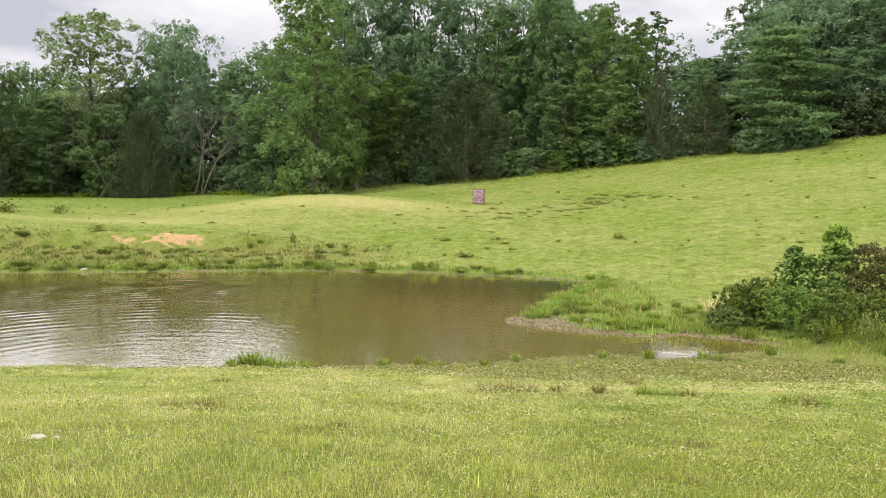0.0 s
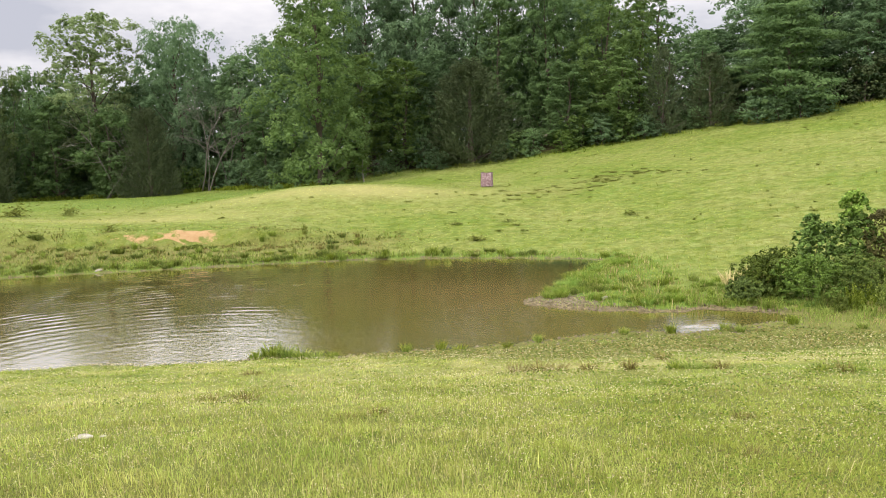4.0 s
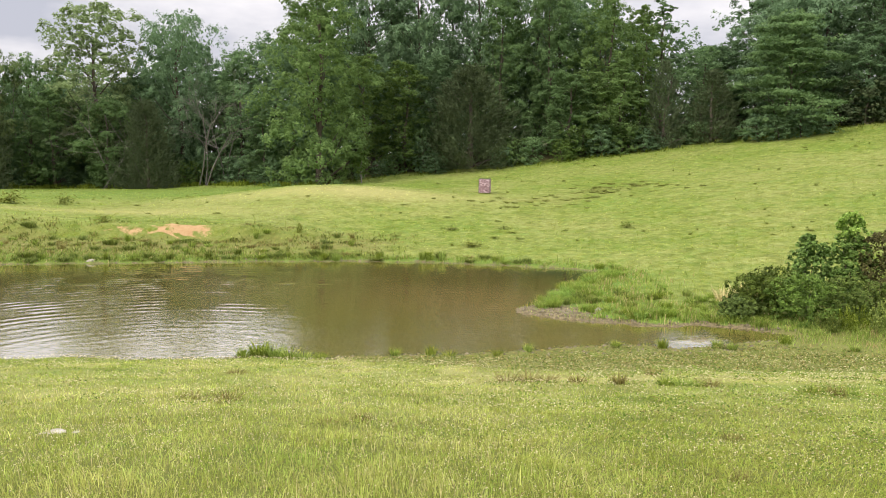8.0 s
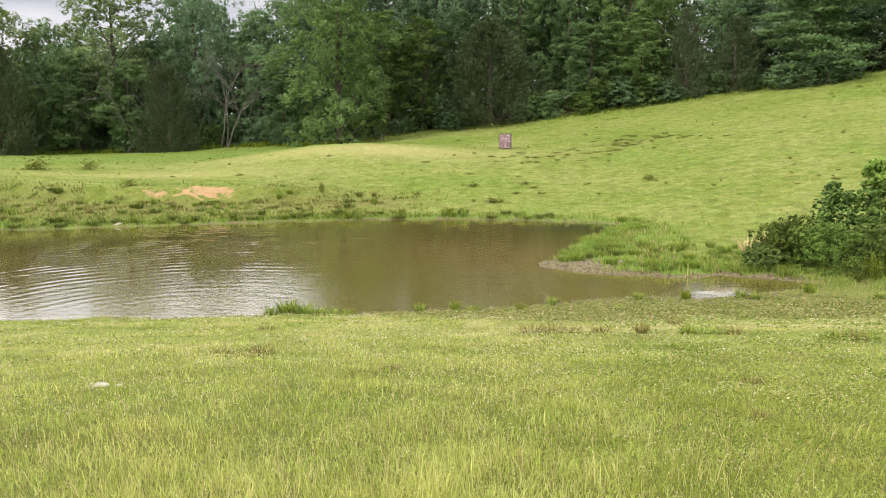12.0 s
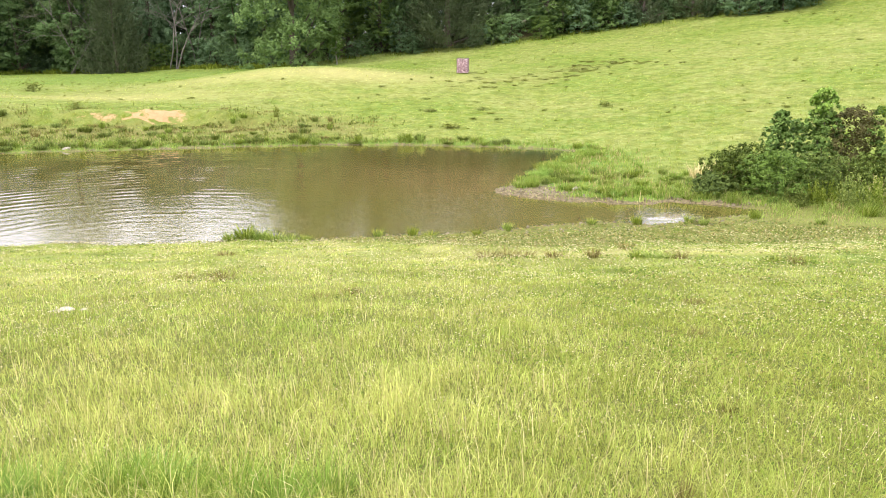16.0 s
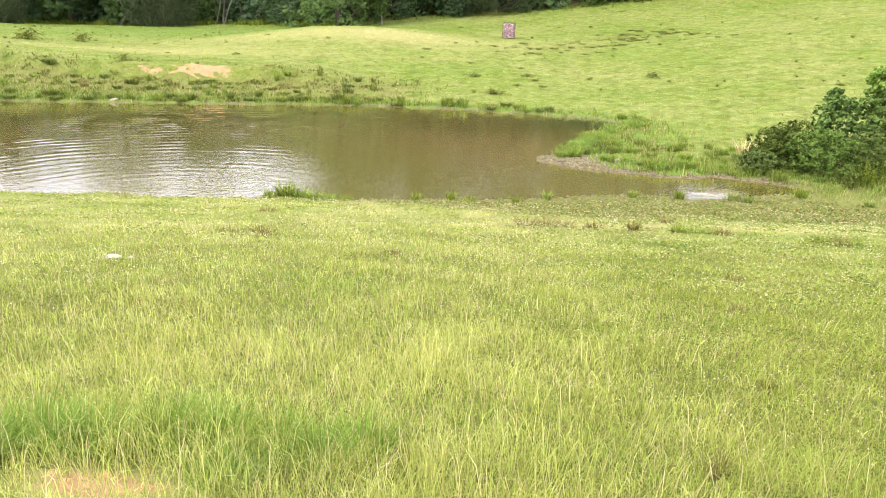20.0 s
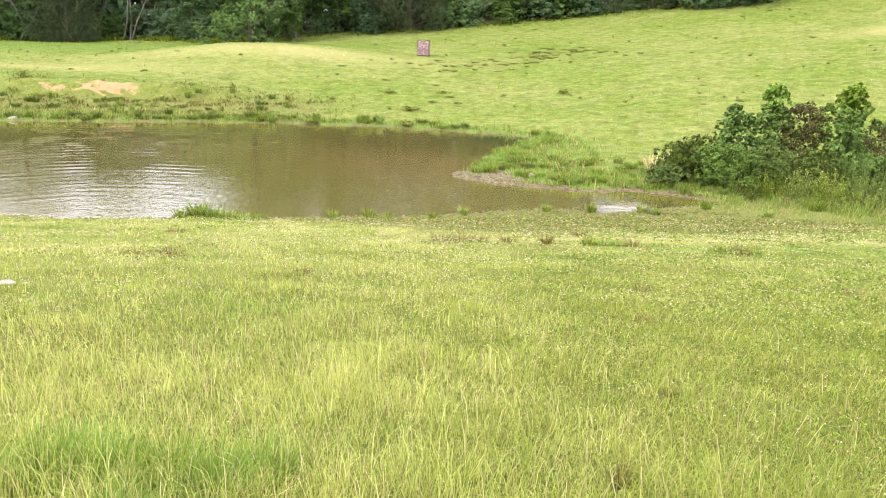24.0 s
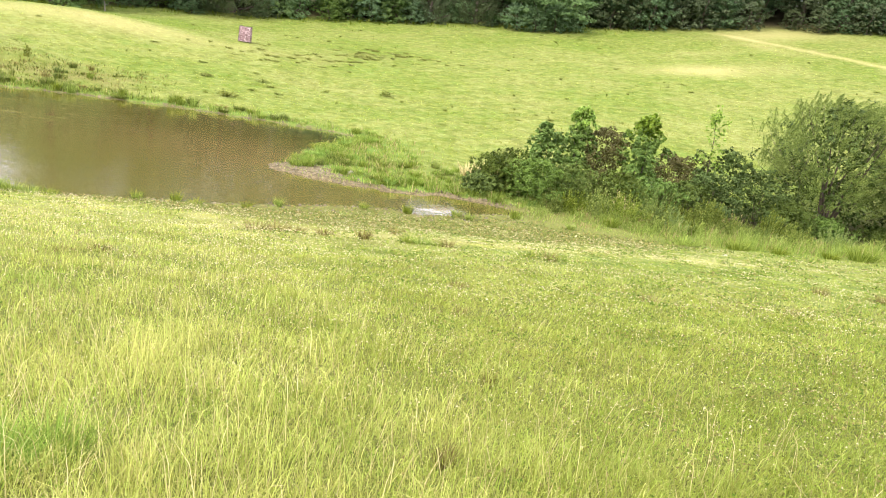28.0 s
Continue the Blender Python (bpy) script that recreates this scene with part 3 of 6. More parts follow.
def make_water_sheet():
    x, y = np.meshgrid(np.linspace(-50, 17, 135), np.linspace(23, 53, 61), indexing="ij")
    n, m = x.shape
    i, j = np.meshgrid(np.arange(n - 1), np.arange(m - 1), indexing="ij")
    quads = np.stack([i * m + j, (i + 1) * m + j, (i + 1) * m + j + 1, i * m + j + 1], -1).reshape(-1, 4)
    me = mesh_of("water", np.stack([x, y, 0 * x], -1).reshape(-1, 3), quads, None, WATER, smooth=True)
    float_layer(me, "ripple", (0.09 + 0.30 * bell(x, y, 2.0, 33.0, 4.0, 3.5) + 0.7 * bell(x, y, -8.0, 29.5, 4.0, 4) + 0.12 * bell(x, y, -17, 31, 6, 5) + 0.1 * bell(x, y, 2.0, 29.5, 3.0, 2.0) + 4.0 * bell(x, y, 9.7, 29.5, 0.6, 0.35)).ravel())
    float_layer(me, "silt", (0.7 * bell(x, y, 2.5, 36.5, 5.0, 3.5) + 0.4 * bell(x, y, -4, 41, 7, 3)).ravel())
    # where the water colour turns dark green, at the cove's end
    float_layer(me, "inmost", bell(x, y, 7.4, 46.2, 3.0, 1.5).ravel())
    float_layer(me, "swell", (0.01 + 0.30 * bell(x, y, -19, 35, 7, 6) + 0.34 * bell(x, y, -10, 42, 12, 5) + 0.26 * bell(x, y, -9, 32, 6, 4)).ravel())
    tagged(new("water", me), "murky brown pond water with light ripples", "pond", kind="structure")


make_water_sheet()


# ---- trees ----
def rand_unit(rng, n):
    v = rng.normal(size=(n, 3))
    return v / np.linalg.norm(v, axis=1, keepdims=True)


def leaf_quads(rng, centres, normals, length, width, droop=0.0):
    """One diamond-shaped leaf, slightly folded, at each centre."""
    n = len(centres)
    normals = normals / (np.linalg.norm(normals, axis=1, keepdims=True) + 1e-9)
    along = np.cross(normals, rand_unit(rng, n))
    along /= np.linalg.norm(along, axis=1, keepdims=True) + 1e-9
    along[:, 2] -= droop
    across = np.cross(normals, along)
    ln = (length * rng.uniform(0.65, 1.3, n))[:, None]
    wd = (width * rng.uniform(0.7, 1.25, n))[:, None]
    fold = normals * ln * 0.12
    verts = np.stack([centres - along * ln / 2, centres + across * wd / 2 + fold, centres + along * ln / 2, centres - across * wd / 2 + fold], 1).reshape(-1, 3)
    return verts, np.arange(4 * n).reshape(-1, 4)


def leaf_tris(rng, centres, normals, length, width, droop=0.0):
    """One pointed leaf spray at each centre."""
    n = len(centres)
    normals = normals / (np.linalg.norm(normals, axis=1, keepdims=True) + 1e-9)
    along = np.cross(normals, rand_unit(rng, n))
    along /= np.linalg.norm(along, axis=1, keepdims=True) + 1e-9
    along[:, 2] -= droop
    across = np.cross(normals, along)
    ln = (length * rng.uniform(0.65, 1.35, n))[:, None]
    wd = (width * rng.uniform(0.7, 1.3, n))[:, None]
    verts = np.stack([centres - along * ln * 0.35 - across * wd / 2, centres - along * ln * 0.35 + across * wd / 2, centres + along * ln * 0.65], 1).reshape(-1, 3)
    return verts, np.arange(3 * n).reshape(-1, 3)


def profile(style, u):
    """The crown's relative radius at the relative height u."""
    if style == "cedar":
        return np.clip(1.05 * (1 - u) ** 0.5, 0, 1) * (0.75 + 0.25 * smoothstep(0, 0.12, u))
    if style == "dome":
        return np.sqrt(np.clip(1 - ((u - 0.45) / 0.56) ** 2, 0, 1))
    if style == "broad":
        return np.sqrt(np.clip(1 - ((u - 0.56) / 0.53) ** 2, 0, 1)) ** 0.8
    if style == "layered":
        return np.clip(1 - ((u - 0.25) / 0.8) ** 2, 0, 1) ** 0.6
    if style == "pole":
        return 0.55 + 0.45 * np.sin(u * 7) ** 2 * (1 - u)
    return np.clip(1 - ((u - 0.34) / 0.68) ** 2, 0, 1) ** 0.62


def unit(v):
    return v / (np.linalg.norm(v, axis=1, keepdims=True) + 1e-9)


def crown(rng, style, tall, radius, low, boughs, tufts, leaves, leaf, swell=0.36, flat=0.62, core=0.12, shape_leaf=leaf_tris):
    """A crown of boughs, each a rounded mass of leaf tufts on its upper and outer side, with shade between them. Returns points, corners and the boughs' middles."""
    u = (np.arange(boughs) + rng.uniform(0, 1, boughs)) / boughs
    az = np.arange(boughs) * 2.399963 + rng.normal(0, 0.35, boughs)
    lobes = 1 + 0.20 * np.sin(2 * az + 7 * u + rng.uniform(0, 6)) + 0.14 * np.sin(5 * az - 14 * u + rng.uniform(0, 6))
    if style == "layered":
        u = np.clip(np.round(u * 9 + 0.35 * np.sin(2 * az)) / 9 + rng.normal(0, 0.015, boughs), 0, 1)
    reach = radius * profile(style, u) * lobes * rng.uniform(0.35, 0.92, boughs)
    mid = np.stack([reach * np.cos(az), reach * np.sin(az), low + u * (tall - low)], 1)
    size = radius * swell * rng.uniform(0.7, 1.3, boughs) * (0.65 + 0.35 * profile(style, u))
    out = unit(mid * (1, 1, 0) + 1e-6)
    n = boughs * tufts
    way = unit(rand_unit(rng, n) + 0.55 * np.repeat(out, tufts, 0) + (0, 0, 0.42))
    s = np.repeat(size, tufts)[:, None]
    tuft_mid = np.repeat(mid, tufts, 0) + way * s * (1, 1, flat) * (0.70 + 0.62 * rng.uniform(0, 1, (n, 1)) ** 2.5)
    tuft_size = s * rng.uniform(0.22, 0.42, (n, 1))
    m = n * leaves
    off = unit(rand_unit(rng, m) + 0.5 * np.repeat(way, leaves, 0))
    places = np.repeat(tuft_mid, leaves, 0) + off * np.repeat(tuft_size, leaves, 0) * (1, 1, 0.8 * flat + 0.3) * rng.uniform(0.35, 1.05, (m, 1))
    normals = 0.5 * np.repeat(way, leaves, 0) + 0.5 * off + (0, 0, 0.55) + 0.5 * rand_unit(rng, m)
    inmost = int(m * core)
    if inmost:
        pick = rng.randint(0, boughs, inmost)
        inside = mid[pick] * (0.6, 0.6, 1) + rand_unit(rng, inmost) * size[pick][:, None] * (0.75, 0.75, 0.6)
        places, normals = np.concatenate([places, inside]), np.concatenate([normals, rand_unit(rng, inmost) + mid[pick] * (0.1, 0.1, 0)])
    scale = np.concatenate([np.ones(m), np.full(inmost, 1.6)]) * leaf
    places[:, 2] = np.maximum(places[:, 2], 0.03)
    verts, faces = shape_leaf(rng, places, normals, scale, scale * 0.88, 0.12)
    return verts, faces, mid


def cedar_crown(rng, tall, radius, low, branches, leaves, leaf):
    """A cone of feathery sprays that sweep outward and up."""
    u = rng.uniform(0, 1, branches) ** 1.3
    az = rng.uniform(0, 2 * np.pi, branches)
    lobes = 1 + 0.16 * np.sin(3 * az + 8 * u) + 0.12 * np.sin(7 * az - 17 * u)
    reach = radius * profile("cedar", u) * lobes * rng.uniform(0.4, 1.0, branches) ** 0.6
    out = np.stack([np.cos(az), np.sin(az), 0 * az], 1)
    tip = out * reach[:, None] + np.array([0, 0, 1]) * (low + u * (tall - low))[:, None]
    way = unit(out * 0.6 + (0, 0, 0.75) + 0.25 * rand_unit(rng, branches))
    n = branches * leaves
    t = rng.uniform(0, 1, (n, 1))
    span = np.repeat(radius * 0.34 * rng.uniform(0.7, 1.3, branches), leaves)[:, None]
    w = np.repeat(way, leaves, 0)
    places = np.repeat(tip, leaves, 0) + w * span * (t - 0.8) + rand_unit(rng, n) * span * 0.34 * (1.05 - t)
    places[:, 2] = np.maximum(places[:, 2], 0.03)
    along = unit(w + 0.6 * rand_unit(rng, n))
    across = unit(np.cross(along, rand_unit(rng, n)))
    ln, wd = leaf * rng.uniform(0.6, 1.4, (n, 1)), leaf * 0.34 * rng.uniform(0.7, 1.3, (n, 1))
    verts = np.stack([places - along * ln * 0.4 - across * wd / 2, places - along * ln * 0.4 + across * wd / 2, places + along * ln * 0.6], 1).reshape(-1, 3)
    return verts, np.arange(3 * n).reshape(-1, 3), tip


def limbs_for(rng, tall, low, mid, stem, count, wobble=0.25):
    """A tapered trunk with limbs that reach into the crown."""
    z = np.linspace(0, tall * 0.82, 9)
    sway = np.cumsum(rng.normal(0, wobble, (9, 2)), 0) * (z / tall)[:, None]
    sway -= sway[0]
    radius = stem * (1 - z / tall) ** 0.8 + 0.02
    radius[0] *= 1.45
    z[0] = -0.4
    lines = [[((sx, sy, h), r) for (sx, sy), h, r in zip(sway, z, radius)]]
    for m in mid[rng.choice(len(mid), min(count, len(mid)), replace=False)]:
        start = max(low * 0.7, m[2] - rng.uniform(0.1, 0.22) * tall)
        sx, sy = (np.interp(start, z, sway[:, n]) for n in (0, 1))
        r = float(np.interp(start, z, radius)) * 0.45
        a, b = np.array([sx, sy, start]), m
        bend = (a + b) / 2 + (0, 0, -0.05 * tall * rng.uniform(0, 1))
        lines.append([(a, r), (bend, r * 0.6), (b, r * 0.18 + 0.008)])
    return lines


TREE_KINDS = {}


def tree_kind(key, seed, style, tall, radius, low, boughs, tufts, leaves, leaf, stem, material, bark=None, limbs=16, swell=0.36, flat=0.62):
    rng = np.random.RandomState(seed)
    if style == "cedar":
        cv, ct, mid = cedar_crown(rng, tall, radius, low, boughs, leaves, leaf)
    else:
        cv, ct, mid = crown(rng, style, tall, radius, low, boughs, tufts, leaves, leaf, swell, flat)
    lines = limbs_for(rng, tall, low, mid, stem, limbs)
    wood = [mesh_of("limb" if n else "trunk", *tubes([line], 6), None, bark or BARK, True) for n, line in enumerate(lines)]
    whole = mesh_of("trunk", *tubes(lines, 6), None, bark or BARK, True)
    TREE_KINDS[key] = (mesh_of("crown", cv, None, ct, material), wood, whole, tall, radius)


tree_kind("gum_a", 1, "tall", 27, 6.5, 0.2, 80, 14, 22, 0.29, 0.36, LEAF_MID, limbs=14, swell=0.29)
tree_kind("gum_b", 2, "tall", 26, 5.2, 0.8, 58, 12, 22, 0.29, 0.32, LEAF_MID, limbs=12, swell=0.34)
tree_kind("gum_c", 3, "tall", 24, 4.6, 1.6, 50, 12, 20, 0.28, 0.28, LEAF_LIME, limbs=12, swell=0.36)
tree_kind("oak_a", 4, "broad", 22, 7.0, 1.6, 56, 14, 22, 0.31, 0.42, LEAF_DARK, limbs=14, swell=0.32)
tree_kind("oak_b", 5, "dome", 19, 6.0, 0.8, 48, 13, 22, 0.30, 0.36, LEAF_MID, limbs=12, swell=0.34)
tree_kind("airy", 6, "broad", 26, 6.0, 3.0, 70, 13, 22, 0.29, 0.34, LEAF_PALE, limbs=18, swell=0.27)
tree_kind("cedar_a", 7, "cedar", 14, 5.2, 0.2, 900, 0, 30, 0.33, 0.26, LEAF_CEDAR_AND_SHADED, limbs=10)
tree_kind("cedar_b", 8, "cedar", 11, 3.6, 0.2, 340, 0, 28, 0.32, 0.2, LEAF_CEDAR_AND_SHADED, limbs=10)
tree_kind("layered", 9, "layered", 15, 5.6, 0.0, 84, 14, 18, 0.28, 0.3, LEAF_MID, swell=0.40, flat=0.16)
tree_kind("pine", 10, "tall", 29, 5.5, 3.0, 56, 13, 22, 0.30, 0.36, LEAF_DARK, limbs=12, swell=0.36)
tree_kind("pole", 11, "pole", 27, 1.7, 6.0, 26, 8, 12, 0.32, 0.2, LEAF_MID, limbs=8, swell=0.6)
tree_kind("under", 12, "dome", 5.5, 2.8, 0.1, 18, 8, 12, 0.27, 0.09, LEAF_MID, limbs=6, swell=0.42)
tree_kind("sapling", 13, "tall", 4.2, 0.95, 1.0, 12, 6, 10, 0.2, 0.05, LEAF_LIME, BARK_PALE, limbs=7, swell=0.5)
tree_kind("screen", 14, "dome", 20, 7.0, 0.4, 30, 9, 12, 0.58, 0.36, LEAF_DARK, limbs=4, swell=0.42)

TREE_WORDS = {
    "gum": ("sweetgum_tree", "tall leafy green broadleaf tree at the wood edge"),
    "oak": ("oak_tree", "dark green spreading oak at the wood edge"),
    "air": ("poplar_tree", "pale airy poplar with gaps in its crown"),
    "ced": ("cedar_tree", "dense dark olive cedar reaching to the ground"),
    "lay": ("beech_tree", "broad tree with flat layered sprays of foliage"),
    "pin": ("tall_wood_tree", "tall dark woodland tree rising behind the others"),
    "pol": ("slender_tree", "slender ragged tree standing up against the sky"),
    "und": ("undergrowth_shrub", "leafy shrub in the shade at the wood edge"),
    "scr": ("background_tree", "dark broadleaf tree deep in the wood"),
    "sap": ("young_sapling", "thin pale-stemmed sapling in front of the wood"),
}


def plant(key, x, y, tall=None, radius=None, turn=0.0, material=None, label="", lean=0.0, split=False):
    crown_me, wood, whole, h0, r0 = TREE_KINDS[key]
    name, words = TREE_WORDS[key[:3]]
    tree = new(name)
    tagged(tree, label or words, "tree" if key != "under" else "shrub", group="trees of the wood edge")
    trunk = part_of("trunk", wood[0] if split else whole, tree)
    for limb in wood[1:] if split else ():
        part_of("limb", limb, trunk)
    top = part_of("crown", crown_me, tree)
    if material:
        top.material_slots[0].link = 'OBJECT'
        top.material_slots[0].material = material
    sz, sr = (tall or h0) / h0, (radius or r0) / r0
    tree.matrix_world = pose(x, y, height_at(x, y) - 0.05, lean, 0, turn) @ Matrix.Diagonal((sr, sr, sz, 1))
    return tree


def by_compass(az, far):
    return far * math.sin(radians(az)), far * math.cos(radians(az))


# The trees that stand out: compass degrees, distance, height of the top over the water, radius, kind, leaf.
NOTABLE = (
    (-23.2, 126, 27.0, 7.0, "airy", LEAF_PALE), (-30.0, 127, 20.8, 5.4, "oak_b", LEAF_PALE), (-27.3, 128, 19.0, 4.6, "oak_b", LEAF_MID), (-1.6, 126, 36.0, 6.2, "oak_a", LEAF_HAZED), (2.6, 128, 36.0, 6.2, "oak_a", LEAF_HAZED), (6.2, 128, 35.0, 5.6, "oak_a", LEAF_HAZED), (-18.0, 124, 25.6, 5.4, "oak_a", LEAF_DARK), (-20.3, 116.5, 13.6, 4.8, "cedar_a", LEAF_CEDAR_AND_SHADED),
    (-30.6, 121, 18.5, 5.4, "cedar_a", LEAF_CEDAR_AND_SHADED), (-22.8, 120.5, 13.5, 4.4, "oak_b", LEAF_MID), (-26.0, 124, 15.0, 3.6, "gum_c", LEAF_MID), (-12.6, 114, 12.0, 3.0, "gum_c", LEAF_MID),
    (-8.9, 105.5, 30.5, 6.9, "gum_a", LEAF_LIME), (-14.2, 122, 21.0, 4.3, "gum_b", LEAF_MID), (-5.6, 117, 20.5, 4.6, "gum_c", LEAF_LIME),
    (-3.4, 128, 33.0, 6.5, "pine", LEAF_HAZED), (-7.0, 130, 33.0, 5.6, "pine", LEAF_DARK), (1.9, 113.5, 19.0, 8.4, "cedar_a", LEAF_CEDAR_AND_SHADED),
    (4.0, 122, 30.0, 5.0, "gum_b", LEAF_MID), (0.3, 130, 34.0, 5.6, "pine", LEAF_HAZED), (7.5, 121, 32.0, 5.2, "gum_a", LEAF_MID),
    (11.2, 119, 29.5, 4.8, "gum_b", LEAF_LIME), (13.6, 123, 28.0, 4.0, "gum_c", LEAF_LIME), (-5.0, 126, 34.0, 5.6, "oak_a", LEAF_HAZED), (15.0, 130, 30.5, 2.2, "pole", LEAF_MID),
    (8.8, 115.5, 18.0, 4.4, "gum_c", LEAF_MID), (12.2, 115.5, 19.5, 4.2, "gum_c", LEAF_LIME), (17.6, 124, 22.3, 4.4, "gum_b", LEAF_MID),
    (18.4, 117.5, 18.5, 4.6, "cedar_b", LEAF_CEDAR_AND_SHADED), (23.0, 119, 25.0, 6.3, "layered", LEAF_MID), (22.4, 130, 30.0, 5.6, "oak_a", LEAF_HAZED),
    (25.2, 131, 32.0, 6.4, "oak_a", LEAF_HAZED), (28.3, 128, 32.0, 6.6, "pine", LEAF_HAZED), (27.6, 124, 23.0, 4.6, "oak_b", LEAF_DARK),
    (31.0, 130, 33.0, 6.2, "pine", LEAF_HAZED), (33.8, 134, 34.0, 6.0, "gum_a", LEAF_DARK), (36.8, 137, 34.0, 6.0, "oak_a", LEAF_DARK),
    # two tall trees borrow the cedars' dark leaf colour to paint the wood's shade
    (39.4, 138, 33.0, 5.6, "pine", LEAF_CEDAR_AND_SHADED), (42.0, 138, 33.0, 6.0, "pine", LEAF_CEDAR_AND_SHADED), (44.2, 137, 33.0, 4.8, "oak_a", LEAF_DARK), (45.6, 139, 33.0, 3.0, "gum_c", LEAF_DARK),
    (48.1, 132, 24.0, 4.0, "oak_b", LEAF_DARK), (51.6, 134, 31.0, 5.4, "oak_a", LEAF_DARK),
    (57.8, 100, 28.0, 6.6, "oak_a", LEAF_DARK), (56.2, 134, 22.0, 4.0, "oak_b", LEAF_DARK), (65.0, 110, 30.0, 8.0, "oak_a", LEAF_DARK),
)
rng = np.random.RandomState(77)
for az, far, top, radius, key, leaf in NOTABLE:
    x, y = by_compass(az, far)
    plant(key, x, y, top - height_at(x, y), radius, rng.uniform(0, 360), leaf, split=True)

# The rest of the wood: a front row of lower trees, and taller ones that close it behind.
taken = [(az, far) for az, far, *_ in NOTABLE]
for row, (step, back, kinds, tops) in enumerate((
        (2.2, 3.5, ("gum_c", "oak_b", "under", "gum_b", "cedar_b", "under"), (11, 19)),
        (3.2, 9.0, ("screen", "oak_b", "screen", "gum_b"), (13, 20)),
        (3.4, 17.0, ("screen", "oak_a", "pine", "gum_a"), (19, 26)),
        (2.0, 27.0, ("screen",), (18, 24)))):
    for az in np.arange(-36, 70, step):
        a = az + rng.uniform(-0.7, 0.7)
        far = float(wood_edge(a)) + back + rng.uniform(-1.0, 2.0)
        key = kinds[rng.randint(len(kinds))]
        if row == 0 and any(abs(a - b) < 2.6 and f < far + 6 for b, f in taken):
            continue
        if row < 3 and any(abs(a - b) < 1.5 and abs(far - f) < 4 for b, f in taken):
            continue
        x, y = by_compass(a, far)
        h = rng.uniform(*tops)
        if a < -25.5:
            h = min(h, rng.uniform(12, 15.5)) if row < 2 else rng.uniform(15.5, 17.5)
        if key == "under":
            h = rng.uniform(4, 7)
        if 14.6 < a < 21.0:
            h = min(h, 12.0)
        if -22.3 < a < -19.5 or -16.2 < a < -13.0:
            h = min(h, 16.0)
        if 46 < a < 59:
            h = min(h, 8.5)
        plant(key, x, y, h, None if key != "under" else rng.uniform(2.2, 3.4), rng.uniform(0, 360), LEAF_DARK if row else None)

for az in np.arange(-34, 62, 1.4):
    a = az + rng.uniform(-0.45, 0.45)
    x, y = by_compass(a, float(wood_edge(a)) + rng.uniform(0.6, 3.0))
    h = rng.uniform(1.6, 4.2) if a < 26 else rng.uniform(2.5, 6.0)
    if -1.2 < a < 4.8 or 20.3 < a < 25.6 or (a > 26 and rng.uniform() < 0.2):
        continue
    # right-hand shrubs mostly take the cedar leaf colour, painting a shaded wood foot
    plant("under", x, y, h, h * rng.uniform(0.55, 0.8), rng.uniform(0, 360), (LEAF_MID, LEAF_DARK, LEAF_LIME, LEAF_DARK)[rng.randint(4)] if a < 24 else (LEAF_CEDAR_AND_SHADED, LEAF_DARK, LEAF_CEDAR_AND_SHADED)[rng.randint(3)])

for a, far, h in ((21.3, 114.5, 3.4), (22.6, 114.0, 2.8), (23.9, 115.0, 3.6), (25.0, 116.5, 3.0), (-0.6, 109.5, 2.4), (4.2, 110.5, 2.6)):
    x, y = by_compass(a, far)
    plant("under", x, y, h, h * 0.75, 50 * a, LEAF_DARK)

x, y = by_compass(-5.85, 104)
plant("sapling", x, y, 4.4, 1.1, 30)


# Bare, bleached trees among the green ones.
def bare_tree(seed, x, y, tall, lean, stems=1, spread=0.5, label="bare bleached dead tree among the green ones"):
    r = np.random.RandomState(seed)
    lines = []

    def grow(p, way, length, radius, depth):
        pts = [(p, radius)]
        for k in range(3):
            way = way + r.normal(0, 0.12, 3)
            way = way / np.linalg.norm(way)
            p = p + way * length / 3
            pts.append((p, radius * (1 - 0.2 * (k + 1))))
            if depth and k:
                for _ in range(2):
                    side = way + r.normal(0, spread, 3)
                    grow(p, side / np.linalg.norm(side), length * r.uniform(0.4, 0.65), radius * 0.45, depth - 1)
        lines.append(pts)

    for s in range(stems):
        way = np.array([lean + r.normal(0, 0.12 * (stems > 1)), r.normal(0, 0.1), 1.0])
        grow(np.array([r.normal(0, 0.5 * (stems > 1)), 0, -0.3]), way / np.linalg.norm(way), tall * 0.62 * r.uniform(0.85, 1.1), 0.11 * tall / 14, 3)
    tree = new("dead_tree")
    tagged(tree, label, "tree", group="dead trees in the wood")
    limit = 0.065 * tall / 14
    twig_lines = [l for l in lines if l[0][1] <= limit]
    for line in (l for l in lines if l[0][1] > limit):
        v, q = tubes([line], 7)
        part_of("trunk", mesh_of("trunk", v, q, None, BARK_PALE, True), tree)
    v, q = tubes(twig_lines, 4)
    part_of("bare_crown", mesh_of("bare_crown", v, q, None, BARK_PALE, True), tree)
    tree.matrix_world = pose(x, y, height_at(x, y), 0, 0, r.uniform(-20, 20))


for seed, az, far, tall, lean, stems in ((1, -20.6, 120.5, 15, -0.1, 1), (2, -16.6, 117.0, 15, 0.18, 3), (3, -15.2, 119, 14, 0.05, 2),
                                         (4, -23.2, 117.5, 8, 0.5, 1), (5, -22.3, 118.5, 13, -0.3, 1), (6, -27.6, 127, 16, 0.05, 1)):
    bare_tree(seed, *by_compass(az, far), tall, lean, stems)


# ---- the thicket along the drain at the pond's end ----
def on_ground(ob, x, y, turn=0.0, scale=(1, 1, 1), sink=0.03):
    ob.matrix_world = pose(x, y, height_at(x, y) - sink, 0, 0, turn) @ Matrix.Diagonal((*scale, 1))
    return ob


